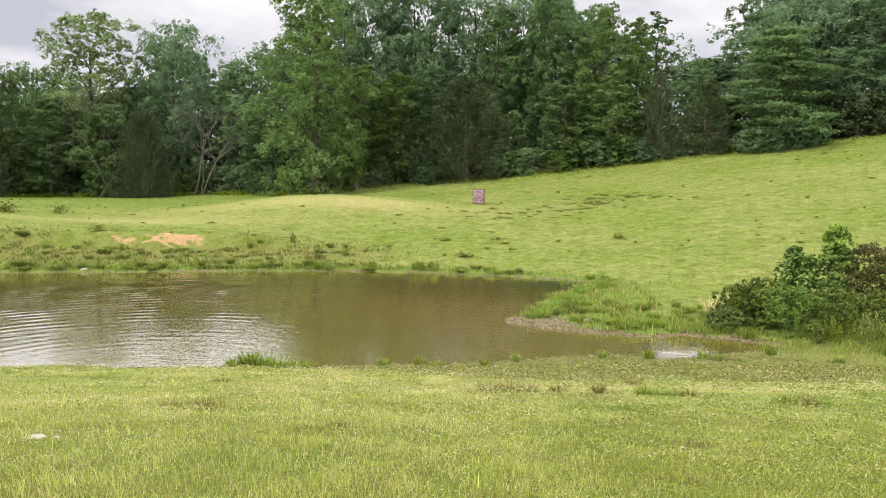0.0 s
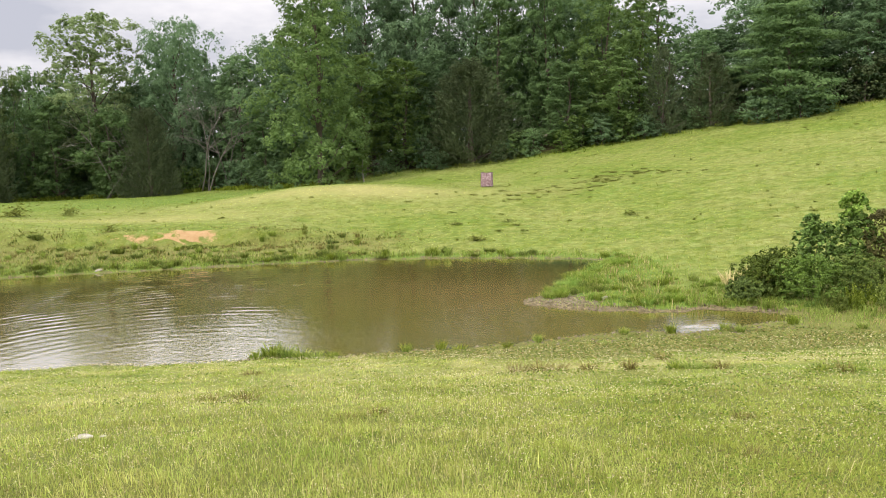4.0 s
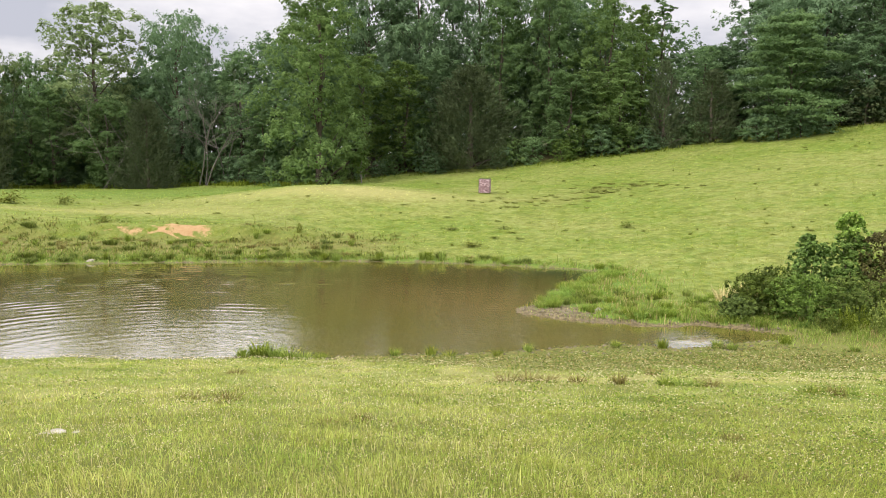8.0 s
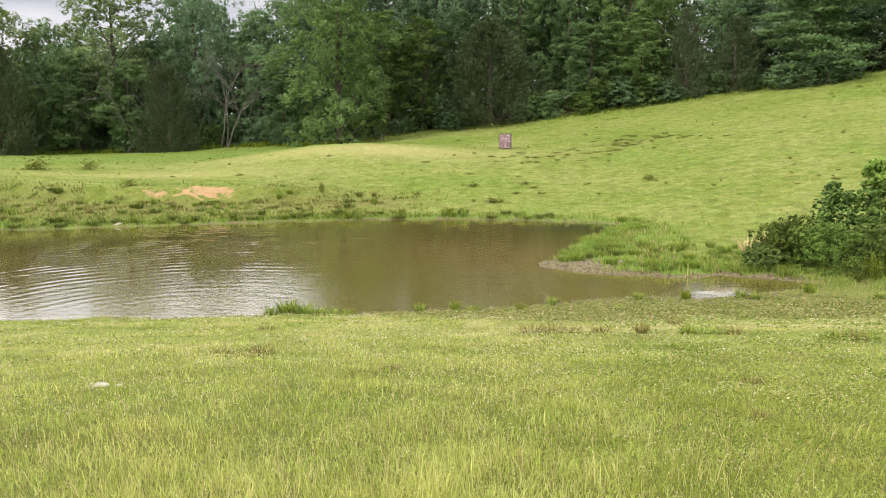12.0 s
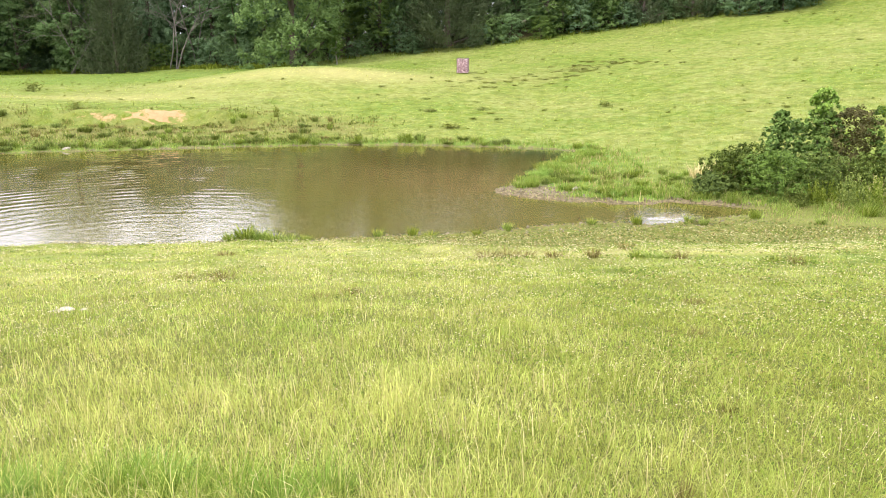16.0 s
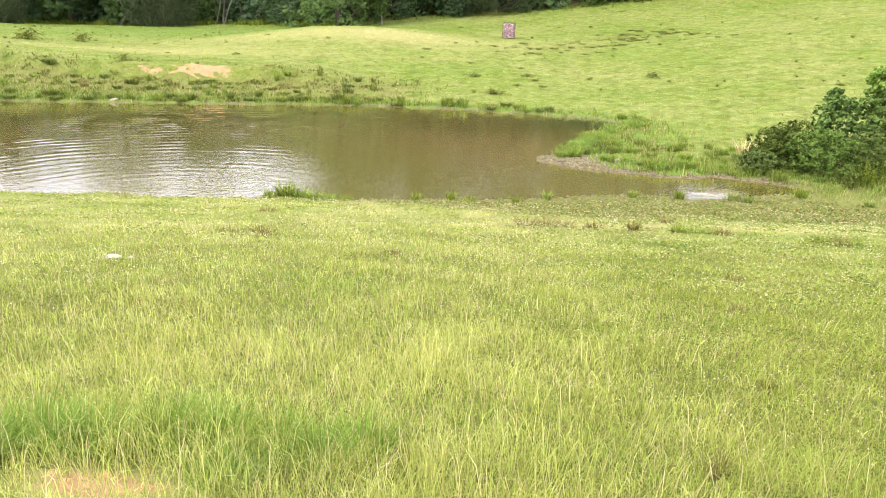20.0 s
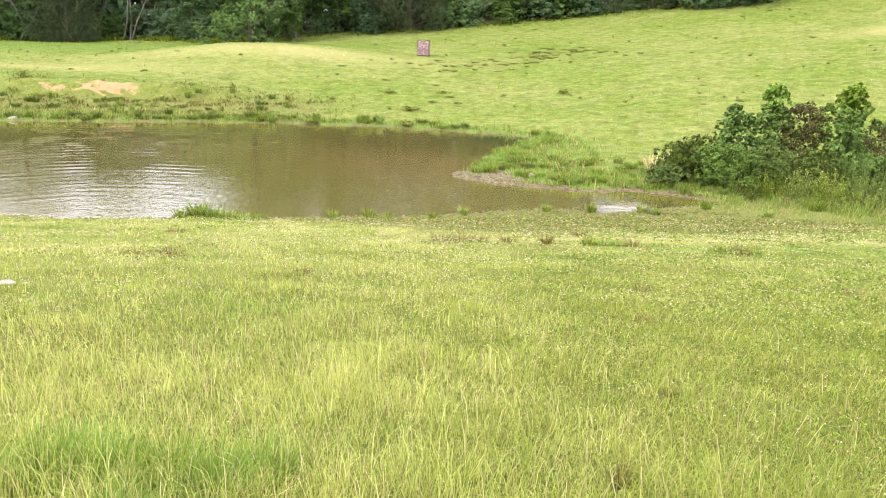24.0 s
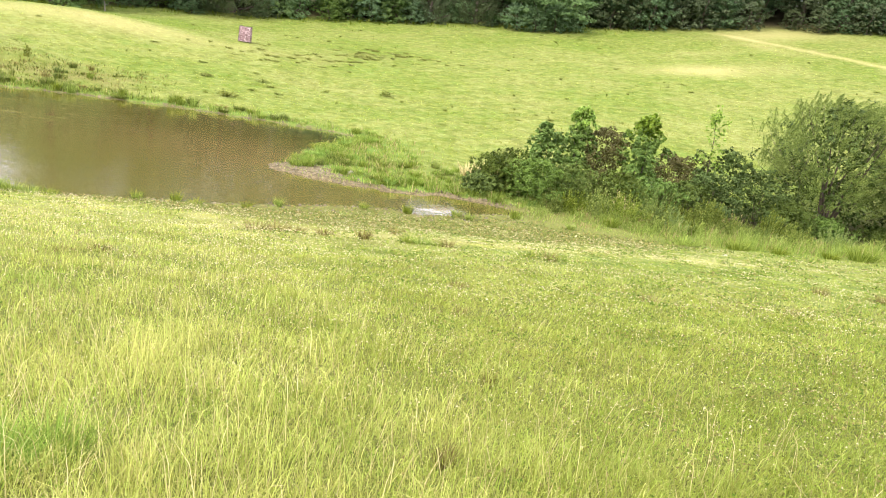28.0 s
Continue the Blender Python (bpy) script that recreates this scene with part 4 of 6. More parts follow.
def sprays(rng, centres, along, length, width):
    """Slender leaves that lie along their twigs."""
    n = len(centres)
    along = along / (np.linalg.norm(along, axis=1, keepdims=True) + 1e-9)
    across = np.cross(along, rand_unit(rng, n))
    across /= np.linalg.norm(across, axis=1, keepdims=True) + 1e-9
    ln, wd = (length * rng.uniform(0.6, 1.4, n))[:, None], (width * rng.uniform(0.7, 1.3, n))[:, None]
    verts = np.stack([centres - along * ln / 2, centres + across * wd / 2, centres + along * ln / 2, centres - across * wd / 2], 1).reshape(-1, 3)
    return verts, np.arange(4 * n).reshape(-1, 4)


def stem_parts(r, bush, count, tall, spread, thick):
    """Woody stems that fan out from the root, each a part."""
    for n in range(count):
        a, out = 2.4 * n + r.uniform(-0.5, 0.5), spread * r.uniform(0.25, 0.75)
        h = tall * r.uniform(0.5, 0.85)
        top = np.array([out * math.cos(a), out * math.sin(a), h])
        root = np.array([0.12 * out * math.cos(a), 0.12 * out * math.sin(a), -0.12])
        knee = root * 0.5 + top * (0.32, 0.32, 0.5) + r.normal(0, 0.03 * tall, 3)
        v, q = tubes([[(root, thick), (knee, thick * 0.7), (top, thick * 0.25)]], 6)
        part_of("stem", mesh_of("stem", v, q, None, BARK, True), bush)


def plume_bush(seed, name, label, x, y, tall, radius, plumes, leaves, leaf, material, inner, drift=0.3, floor=0.17, stems=7):
    """A dome of arching twigs set with small leaves, blown a little to one side, ragged at its outline and hollow at its foot."""
    r = np.random.RandomState(seed)
    bush = new(name)
    tagged(bush, label, "shrub", group="shrubs of the thicket")
    u, az = r.uniform(0, 1, plumes) ** 0.85, r.uniform(0, 2 * np.pi, plumes)
    girth = np.where(u < 0.34, 0.84 + 0.16 * u / 0.34, np.sqrt(np.clip(1 - ((u - 0.34) / 0.70) ** 2, 0, 1)))
    lumps = 1 + 0.17 * np.sin(3 * az + 5 * u + seed) + 0.14 * np.sin(6 * az - 9 * u - seed)
    out = np.stack([np.cos(az), np.sin(az), 0 * az], 1)
    start = out * (radius * girth * lumps * r.uniform(0.35, 1.0, plumes) ** 0.5)[:, None] * 0.92 + np.array([0, 0, 1]) * (tall * 0.86 * (floor + (1 - floor) * u))[:, None]
    aim = unit(out * (0.75 - 0.45 * u)[:, None] + (drift, 0, 0.95) + 0.40 * rand_unit(r, plumes))
    span = tall * r.uniform(0.10, 0.20, plumes) * (1.15 - 0.3 * u)
    n = plumes * leaves
    t = r.uniform(0, 1, (n, 1)) ** 0.8
    w, sp = np.repeat(aim, leaves, 0), np.repeat(span, leaves)[:, None]
    places = np.repeat(start, leaves, 0) + w * sp * t + np.array([drift * 0.5, 0, -0.22]) * sp * t * t + rand_unit(r, n) * sp * 0.15 * (1.12 - t)
    along = unit(w + np.concatenate([drift * t, 0 * t, -0.3 * t], 1) + 0.6 * rand_unit(r, n))
    across = unit(np.cross(along, rand_unit(r, n)))
    ln, wd = leaf * r.uniform(0.6, 1.4, (n, 1)), leaf * 0.42 * r.uniform(0.7, 1.3, (n, 1))
    verts = np.stack([places - along * ln * 0.4 - across * wd / 2, places - along * ln * 0.4 + across * wd / 2, places + along * ln * 0.6], 1).reshape(-1, 3)
    verts[:, 2] = np.maximum(verts[:, 2], 0.03)
    part_of("foliage", mesh_of("foliage", verts, None, np.arange(3 * n).reshape(-1, 3), material), bush)
    lines = [[(start[k] * (0.75, 0.75, 0.8), 0.010), (start[k], 0.007), (start[k] + aim[k] * span[k] * 0.6, 0.003)] for k in range(0, plumes, 4)]
    v, q = tubes(lines, 4)
    part_of("twig_mass", mesh_of("twig_mass", v, q, None, BARK, True), bush)
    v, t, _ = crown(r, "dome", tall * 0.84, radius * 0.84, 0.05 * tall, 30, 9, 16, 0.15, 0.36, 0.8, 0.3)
    part_of("inner_foliage", mesh_of("inner_foliage", v, None, t, inner), bush, "inner leaves coloured darker for the shade inside the bush")
    stem_parts(r, bush, stems, tall, radius * 0.7, 0.012 * tall)
    return on_ground(bush, x, y)


def twiggy_bush(seed, name, label, x, y, tall, radius, stems, leaves, leaf, up, material):
    """A tall weed of upright leafy stems."""
    r = np.random.RandomState(seed)
    bush = new(name)
    tagged(bush, label, "weed", group="weeds before the thicket")
    lines, places, ways = [], [], []
    for _ in range(stems):
        a, out = r.uniform(0, 2 * np.pi), radius * r.uniform(0, 1) ** 0.5
        h = tall * (1 - 0.5 * (out / radius) ** 2) * r.uniform(0.45, 1.1)
        foot = np.array([0.6 * out * np.cos(a), 0.6 * out * np.sin(a), -0.05])
        top = np.array([out * np.cos(a), out * np.sin(a), h]) + (*r.normal(0, 0.08 * tall, 2), 0)
        lines.append([(foot, 0.006), (foot * (0.4, 0.4, 1) + top * (0.6, 0.6, 0.55), 0.005), (top, 0.002)])
        t = r.uniform(0.15, 1.0, leaves)[:, None]
        q = foot + (top - foot) * t + rand_unit(r, leaves) * 0.07 * tall * (1.2 - t)
        places.append(q)
        ways.append(unit(rand_unit(r, leaves) + (0, 0, up)))
    places, ways = np.concatenate(places), np.concatenate(ways)
    places[:, 2] = np.maximum(places[:, 2], 0.03)
    v, q = tubes(lines, 3)
    part_of("stalk_mass", mesh_of("stalk_mass", v, q, None, RUSHES, True), bush)
    v, q = sprays(r, places, ways, leaf, leaf * 0.4)
    part_of("foliage", mesh_of("foliage", v, q, None, material), bush)
    return on_ground(bush, x, y)


def leafy_bush(seed, name, label, x, y, tall, radius, boughs, tufts, leaves, leaf, material, style="dome", tip=None, low=0.05, stem=0.05, swell=0.36, flat=0.7, stems=4):
    """A bush of leafy boughs on a few woody stems."""
    r = np.random.RandomState(seed)
    bush = new(name)
    tagged(bush, label, "shrub", group="shrubs of the thicket")
    v, q, mid = crown(r, style, tall, radius, low, boughs, tufts, leaves, leaf, swell, flat, 0.10, leaf_quads)
    v[:, 2] = np.maximum(v[:, 2], 0.02)
    if tip is None:
        part_of("foliage", mesh_of("foliage", v, q, None, material), bush)
    else:
        top = v[::4, 2] > tall * 0.80 + r.normal(0, 0.06 * tall, len(v) // 4)
        for chosen, name_, mat in ((~top, "foliage", material), (top, "fresh_growth", tip)):
            vv = v.reshape(-1, 4, 3)[chosen].reshape(-1, 3)
            part_of(name_, mesh_of(name_, vv, np.arange(len(vv)).reshape(-1, 4), None, mat), bush)
    stem_parts(r, bush, stems, tall, radius * 0.6, stem)
    return on_ground(bush, x, y)


def tussock_mesh(seed, blades, tall, spread, wide, material, name="leaf_tuft"):
    r = np.random.RandomState(seed)
    a = r.uniform(0, 2 * np.pi, blades)
    root = spread * 0.35 * r.uniform(0, 1, blades) ** 0.5
    h = tall * r.uniform(0.45, 1.05, blades)
    out = root + spread * r.uniform(0.1, 0.7, blades) * h / tall
    face = a + np.pi / 2 + r.normal(0, 0.5, blades)
    base = np.stack([root * np.cos(a), root * np.sin(a), np.full(blades, -0.03)], 1)
    tip = np.stack([out * np.cos(a), out * np.sin(a), h], 1)
    mid = base * 0.6 + tip * 0.4 + np.array([0, 0, 1]) * (h * 0.16)[:, None]
    side = np.stack([np.cos(face), np.sin(face), 0 * a], 1) * (wide * r.uniform(0.6, 1.3, blades))[:, None] / 2
    verts = np.stack([base - side, base + side, mid + side * 0.8, mid - side * 0.8, tip], 1).reshape(-1, 3)
    i = 5 * np.arange(blades)[:, None]
    return mesh_of(name, verts, i + [0, 1, 2, 3], i + [3, 2, 4], material)


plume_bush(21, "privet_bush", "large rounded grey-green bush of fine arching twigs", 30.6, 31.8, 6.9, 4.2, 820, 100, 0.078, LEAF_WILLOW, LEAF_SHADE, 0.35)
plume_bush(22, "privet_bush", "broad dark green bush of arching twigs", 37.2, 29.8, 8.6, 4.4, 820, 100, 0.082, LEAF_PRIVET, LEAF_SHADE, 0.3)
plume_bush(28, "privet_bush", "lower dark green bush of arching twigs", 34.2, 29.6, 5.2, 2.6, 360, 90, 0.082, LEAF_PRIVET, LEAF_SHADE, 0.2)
leafy_bush(23, "young_oak", "bushy young oak with large bright leaves", 44.2, 29.0, 9.8, 3.8, 50, 14, 22, 0.17, LEAF_OAK, "dome", None, 0.4, 0.09, 0.34, stems=5)
leafy_bush(24, "young_oak", "bushy young oak with large bright leaves", 46.8, 25.2, 8.4, 3.8, 50, 14, 22, 0.17, LEAF_OAK, "dome", None, 0.4, 0.09, 0.34, stems=5)
leafy_bush(25, "thicket_shrub", "leafy shrub under taller bushes, coloured dark for shade", 41.5, 26.2, 4.8, 3.2, 30, 12, 18, 0.15, LEAF_SHADE)
leafy_bush(26, "low_briar", "low spreading briar at the meadow edge", 30.6, 19.6, 1.7, 1.6, 26, 12, 18, 0.07, LEAF_BRAMBLE, stem=0.02)
leafy_bush(27, "low_briar", "low spreading briar at the meadow edge", 33.6, 18.6, 1.5, 1.9, 26, 12, 18, 0.07, LEAF_SHRUB, stem=0.02)
# three leafy saplings, and the rust-brown ones between them
leafy_bush(31, "sweetgum_sapling", "small leafy sapling with dark glossy leaves", 16.1, 35.0, 3.3, 0.85, 44, 9, 13, 0.125, LEAF_SHRUB, "tall", None, 0.3, 0.04, 0.34, 0.8, 2)
leafy_bush(32, "sweetgum_sapling", "leafy sapling with fresh pale top", 17.9, 35.2, 4.25, 0.92, 50, 9, 13, 0.13, LEAF_SHRUB, "tall", LEAF_TIP, 0.3, 0.05, 0.34, 0.8, 2)
leafy_bush(33, "sweetgum_sapling", "leafy sapling with bright yellow-green top", 20.9, 34.0, 4.35, 1.10, 56, 9, 13, 0.13, LEAF_SHRUB, "tall", LEAF_TIP, 0.3, 0.05, 0.32, 0.8, 2)
leafy_bush(34, "rusty_shrub", "half-dead shrub with reddish brown leaves", 19.4, 34.9, 3.4, 1.3, 44, 12, 15, 0.085, LEAF_BROWN, stem=0.02)
leafy_bush(35, "rusty_shrub", "half-dead shrub with reddish brown leaves", 23.0, 34.2, 2.6, 1.5, 44, 12, 15, 0.085, LEAF_BROWN, stem=0.02)
leafy_bush(36, "thicket_shrub", "leafy thicket shrub, its green darkened for shade", 25.3, 33.2, 3.2, 1.6, 26, 10, 14, 0.12, LEAF_SHADE, stem=0.03)
leafy_bush(37, "thicket_shrub", "leafy thicket shrub coloured dark green for deep shade", 23.6, 31.8, 2.3, 1.5, 24, 10, 14, 0.11, LEAF_SHADE, stem=0.03)
leafy_bush(38, "thicket_shrub", "leafy thicket shrub coloured dark green for deep shade", 26.6, 32.0, 2.6, 1.6, 24, 10, 14, 0.11, LEAF_SHADE, stem=0.03)
# brambles that fill the foot of the thicket
for n, (x, y, h, r) in enumerate(((13.2, 33.3, 1.7, 1.3), (14.8, 32.3, 1.8, 1.5), (16.6, 32.0, 1.8, 1.5), (18.6, 31.7, 1.7, 1.5), (20.6, 31.4, 1.6, 1.4),
                                  (14.6, 34.8, 1.7, 1.6), (22.2, 31.4, 1.7, 1.5), (29.0, 29.8, 1.0, 1.2), (32.0, 29.4, 0.7, 1.0), (36.4, 27.2, 1.5, 1.6), (38.6, 26.0, 1.6, 1.7), (27.4, 30.8, 1.4, 1.4), (12.4, 33.0, 0.9, 1.0))):
    leafy_bush(50 + n, "bramble", "tangled bramble and vine at the thicket foot", x, y, h, r, 44, 9, 14, 0.082, (LEAF_BRAMBLE, LEAF_SHRUB, LEAF_BRAMBLE)[n % 3], stem=0.012, stems=3, swell=0.27)


# leafy weeds that stand in front of it
FORBS = ((17.0, 31.0, 1.2, 0.8), (18.2, 30.6, 1.5, 0.9), (19.4, 30.5, 1.3, 0.8), (20.4, 30.2, 1.5, 0.9), (21.6, 29.8, 1.2, 0.8), (22.8, 29.4, 1.1, 0.9), (16.0, 31.4, 1.0, 0.7),
         (24.2, 29.4, 0.9, 0.9), (25.8, 28.8, 1.0, 0.9), (15.2, 31.8, 0.9, 0.8), (18.8, 30.0, 1.0, 0.9), (21.0, 29.4, 0.9, 0.9), (27.4, 28.2, 0.9, 0.9), (29.6, 27.4, 0.8, 0.9), (36.6, 24.4, 1.3, 0.9), (31.4, 18.2, 1.2, 0.8),
         (17.6, 30.2, 1.0, 0.8), (20.0, 29.6, 1.1, 0.9), (22.2, 30.4, 1.4, 0.8), (23.6, 30.0, 1.2, 0.8), (25.0, 29.8, 1.1, 0.9))
for n, (x, y, h, r) in enumerate(FORBS):
    twiggy_bush(70 + n, "tall_forb", "yellow-green leafy weed standing in front of the thicket", x, y - 0.9, h * (1.5, 1.0, 1.3, 0.85)[n % 4], r * (1.0, 1.2, 0.8)[n % 3], 46, 40, 0.10, (0.9, 0.5, 1.2)[n % 3], (LEAF_FORB, RUSHES, LEAF_WILLOW, LEAF_FORB, BANKWEED)[n % 5])
for n, (x, y, h, r) in enumerate(((20.2, 29.9, 1.6, 0.8), (18.0, 30.1, 1.4, 0.6), (21.8, 30.2, 1.1, 0.6), (23.8, 29.8, 1.0, 0.7))):
    twiggy_bush(95 + n, "withered_weed", "brown withered weed in front of the thicket", x, y, h, r, 40, 24, 0.07, 0.8, (LEAF_BROWN, STRAWS)[n % 2])


def shoot(x, y, tall, label):
    """A thin young tree with a few bright leaves at its top."""
    r = np.random.RandomState(9)
    tree = new("young_shoot")
    tagged(tree, label, "sapling")
    lines = [[((0, 0, -0.1), 0.03), ((0.05, 0, tall * 0.4), 0.022), ((-0.05, 0, tall * 0.8), 0.014), ((-0.25, 0, tall), 0.006)]]
    places = []
    for k in range(9):
        h = tall * (0.45 + 0.06 * k)
        a = r.uniform(0, 6.3)
        end = np.array([0.45 * np.cos(a), 0.3 * np.sin(a), h + 0.35])
        lines.append([((0, 0, h), 0.010), (end * 0.55 + (0, 0, h * 0.45), 0.007), (end, 0.004)])
        places.append(end + r.normal(0, 0.15, (18, 3)))
    places.append(np.array([-0.22, 0, tall]) + r.normal(0, 0.10, (80, 3)) * (1.0, 1, 2.6) + (0, 0, -0.15))
    v, q = tubes(lines, 5)
    part_of("stem", mesh_of("stem", v, q, None, BARK, True), tree)
    c = np.concatenate(places)
    v, q = leaf_quads(r, c, rand_unit(r, len(c)) + (0, 0, 0.5), 0.19, 0.11, 0.1)
    part_of("foliage", mesh_of("foliage", v, q, None, LEAF_TIP), tree, "bright yellow-green leaves")
    on_ground(tree, x, y)


shoot(24.0, 33.0, 4.9, "thin young tree with bright leaves at its tip")


# ---- grass ----
def scatter(rng, count, near, far, power, az0=-46.0, az1=72.0):
    """Places in the sector in view, thinning out with the distance."""
    u = rng.uniform(0, 1, count)
    e = 2.0 - power
    r = (near**e + u * (far**e - near**e)) ** (1 / e)
    a = np.radians(rng.uniform(az0, az1, count))
    return r * np.sin(a), r * np.cos(a), r


def blade_mesh(name, rng, x, y, z, tall, wide, bend, material, toward=None):
    n = len(x)
    a = rng.uniform(0, 2 * np.pi, n) if toward is None else toward + rng.normal(0, 0.8, n)
    lean = bend * tall * rng.uniform(0.2, 1.2, n)
    base = np.stack([x, y, z - 0.01], 1)
    way = np.stack([np.cos(a), np.sin(a), 0 * a], 1) * lean[:, None]
    mid = base + way * 0.35 + np.array([0, 0, 1]) * (tall * 0.6)[:, None]
    tip = base + way + np.array([0, 0, 1]) * (tall * (1 - 0.32 * lean / (tall + 1e-6)))[:, None]
    f = rng.uniform(0, np.pi, n)
    side = np.stack([np.cos(f), np.sin(f), 0 * f], 1) * (wide / 2)[:, None]
    verts = np.stack([base - side, base + side, mid + side * 0.75, mid - side * 0.75, tip], 1).reshape(-1, 3)
    i = 5 * np.arange(n)[:, None]
    me = mesh_of(name, verts, i + [0, 1, 2, 3], i + [3, 2, 4], material)
    return me


def make_grass():
    rng = np.random.RandomState(5)
    # blades stand in small tufts that share their height, their lean and how dry they are
    x, y, r = scatter(rng, 72000, 1.5, 34, 1.28)
    per = rng.randint(3, 9, len(x))
    wet, lean, lift = rng.uniform(0, 1, len(x)), rng.uniform(0, 2 * np.pi, len(x)), rng.uniform(0.55, 1.3, len(x))
    x, y, r, wet, lean, lift = (np.repeat(v, per) for v in (x, y, r, wet, lean, lift))
    loose = np.interp(r, (2, 6, 14, 30), (0.030, 0.05, 0.09, 0.16))
    dx, dy = rng.normal(0, 1, len(x)) * loose, rng.normal(0, 1, len(x)) * loose
    lean = np.where(rng.uniform(0, 1, len(x)) < 0.5, lean, np.arctan2(dy, dx))
    x, y = x + dx, y + dy
    d = shore_distance(x, y)
    marks = ground_marks(x, y, d)
    fine = 0.5 + 0.5 * ripple_noise(x, y, 0.35, 42)
    keep = (d > 0.25) & (rng.uniform(0, 1, len(x)) < (0.55 + 0.45 * fine) * (1 - 0.85 * marks["mud"]) * (1 - 0.8 * marks["clay"]))
    x, y, r, d, wet, lean, lift = (v[keep] for v in (x, y, r, d, wet, lean, lift))
    marks = ground_marks(x, y, d)
    tuft = 0.5 + 0.5 * ripple_noise(x, y, 1.3, 41)
    right = smoothstep(-0.5, 4, x)
    long = np.interp(r, (2, 6, 9, 13, 18, 30), (0.19, 0.16, 0.105, 0.085, 0.065, 0.06)) * (1 - 0.36 * right) * (1 - 0.4 * marks["scrub"] * (y > 20))
    rise = 1 + 0.35 * smoothstep(0.1, 0.9, ripple_noise(x, y, 3.4, 24)) * (1 - smoothstep(0, 6, x)) * (r < 12)
    tall = long * rise * lift * (0.5 + 0.8 * tuft) * rng.uniform(0.5, 1.35, len(x))
    wide = np.interp(r, (2, 5, 12, 30), (0.0036, 0.0050, 0.0096, 0.021)) * rng.uniform(0.55, 1.4, len(x))
    me = blade_mesh("meadow_grass", rng, x, y, height(x, y, d), tall, wide, 0.72 + 0.26 * right, BLADES, lean)
    fresh = (smoothstep(-1.5, 3.5, x + 0.8 * ripple_noise(x, y, 2.2, 66)) * (1 - 0.6 * smoothstep(9, 15, r)) + 0.9 * bell(x, y, -1.6, 3.2, 0.8, 0.35)).clip(0, 1)
    float_layer(me, "fresh", np.repeat((fresh + 0.75 * smoothstep(0.72, 0.9, wet)).clip(0, 1), 5))
    float_layer(me, "straw", np.repeat((marks["straw"] * (0.35 + 1.1 * (1 - wet)) + 0.5 * smoothstep(0.86, 1.0, 1 - wet)).clip(0, 1), 5))
    float_layer(me, "scrub", np.repeat(marks["scrub"], 5))
    tagged(new("meadow_grass", me), "short lush meadow grass with dry blades mixed in", "grass", kind="stuff")

    # the same grass behind and beside the place that is stood on
    r, a = 0.25 + 13.0 * rng.uniform(0, 1, 16000) ** 0.75, np.radians(rng.uniform(66, 320, 16000))
    r[:6000], a[:6000] = rng.uniform(0.2, 1.7, 6000), rng.uniform(-1.0, 1.4, 6000)
    x, y = r * np.sin(a), r * np.cos(a)
    me = blade_mesh("trodden_grass", rng, x, y, height(x, y), rng.uniform(0.05, 0.16, len(x)), np.interp(r, (1, 13), (0.005, 0.010)), 0.9, BLADES)
    tagged(new("trodden_grass", me), "short meadow grass higher up the slope", "grass", kind="stuff")

    # short matted blades that lie between the long ones
    x, y, r = scatter(rng, 250000, 1.5, 20, 1.45, -38, 64)
    d = shore_distance(x, y)
    marks = ground_marks(x, y, d)
    keep = (rng.uniform(0, 1, len(x)) < (0.35 + 0.65 * smoothstep(-1, 4, x)) * (1 - smoothstep(9, 19, r))) & (marks["clay"] < 0.2)
    x, y, r, d = x[keep], y[keep], r[keep], d[keep]
    tall = rng.uniform(0.03, 0.095, len(x))
    wide = np.interp(r, (2, 5, 15), (0.0036, 0.0056, 0.011)) * rng.uniform(0.6, 1.4, len(x))
    me = blade_mesh("matted_grass", rng, x, y, height(x, y, d), tall, wide, 1.25, BLADES)
    float_layer(me, "fresh", np.repeat(0.8 * smoothstep(-1.5, 3.5, x), 5))
    pale = 0.05 + 0.45 * smoothstep(0.2, 1.0, ripple_noise(x, y, 0.9, 67))
    float_layer(me, "straw", np.repeat(pale, 5))
    tagged(new("matted_grass", me), "short matted grass with dry bits between the blades", "grass", kind="stuff")

    x, y, r = scatter(rng, 52000, 33, 118, 1.35, -34, 62)
    d = shore_distance(x, y)
    marks = ground_marks(x, y, d)
    keep = (d > 0.3) & (marks["clay"] < 0.3) & (marks["litter_and_shade"] < 0.3)
    x, y, r, d = x[keep], y[keep], r[keep], d[keep]
    tall = (0.07 + 0.06 * ripple_noise(x, y, 4.0, 43).clip(0)) * rng.uniform(0.6, 1.4, len(x))
    wide = np.interp(r, (30, 60, 120), (0.028, 0.05, 0.085)) * rng.uniform(0.7, 1.3, len(x))
    me = blade_mesh("far_meadow_grass", rng, x, y, height(x, y, d), tall, wide, 0.8, BLADES)
    float_layer(me, "straw", np.repeat(ground_marks(x, y, d)["straw"], 5))
    tagged(new("far_meadow_grass", me), "short grazed grass on the far hillside", "grass", kind="stuff")

    # rank grass along the far waterline and on the spit
    x, y = rng.uniform(-36, 16, 340000), rng.uniform(29.5, 56, 340000)
    d = shore_distance(x, y)
    marks = ground_marks(x, y, d)
    keep = (d > 0.06) & (rng.uniform(0, 1, len(x)) < 1.1 * np.maximum(marks["rank"], 0.75 * np.exp(-((d / 0.55) ** 2)))  * (1 - 0.6 * marks["mud"] * (d > 0.5)) * (1 - bell(x, y, 4.5, 34.0, 2.0, 1.9)) * (0.35 + 0.65 * (ripple_noise(x, y, 1.1, 44) > -0.2)))
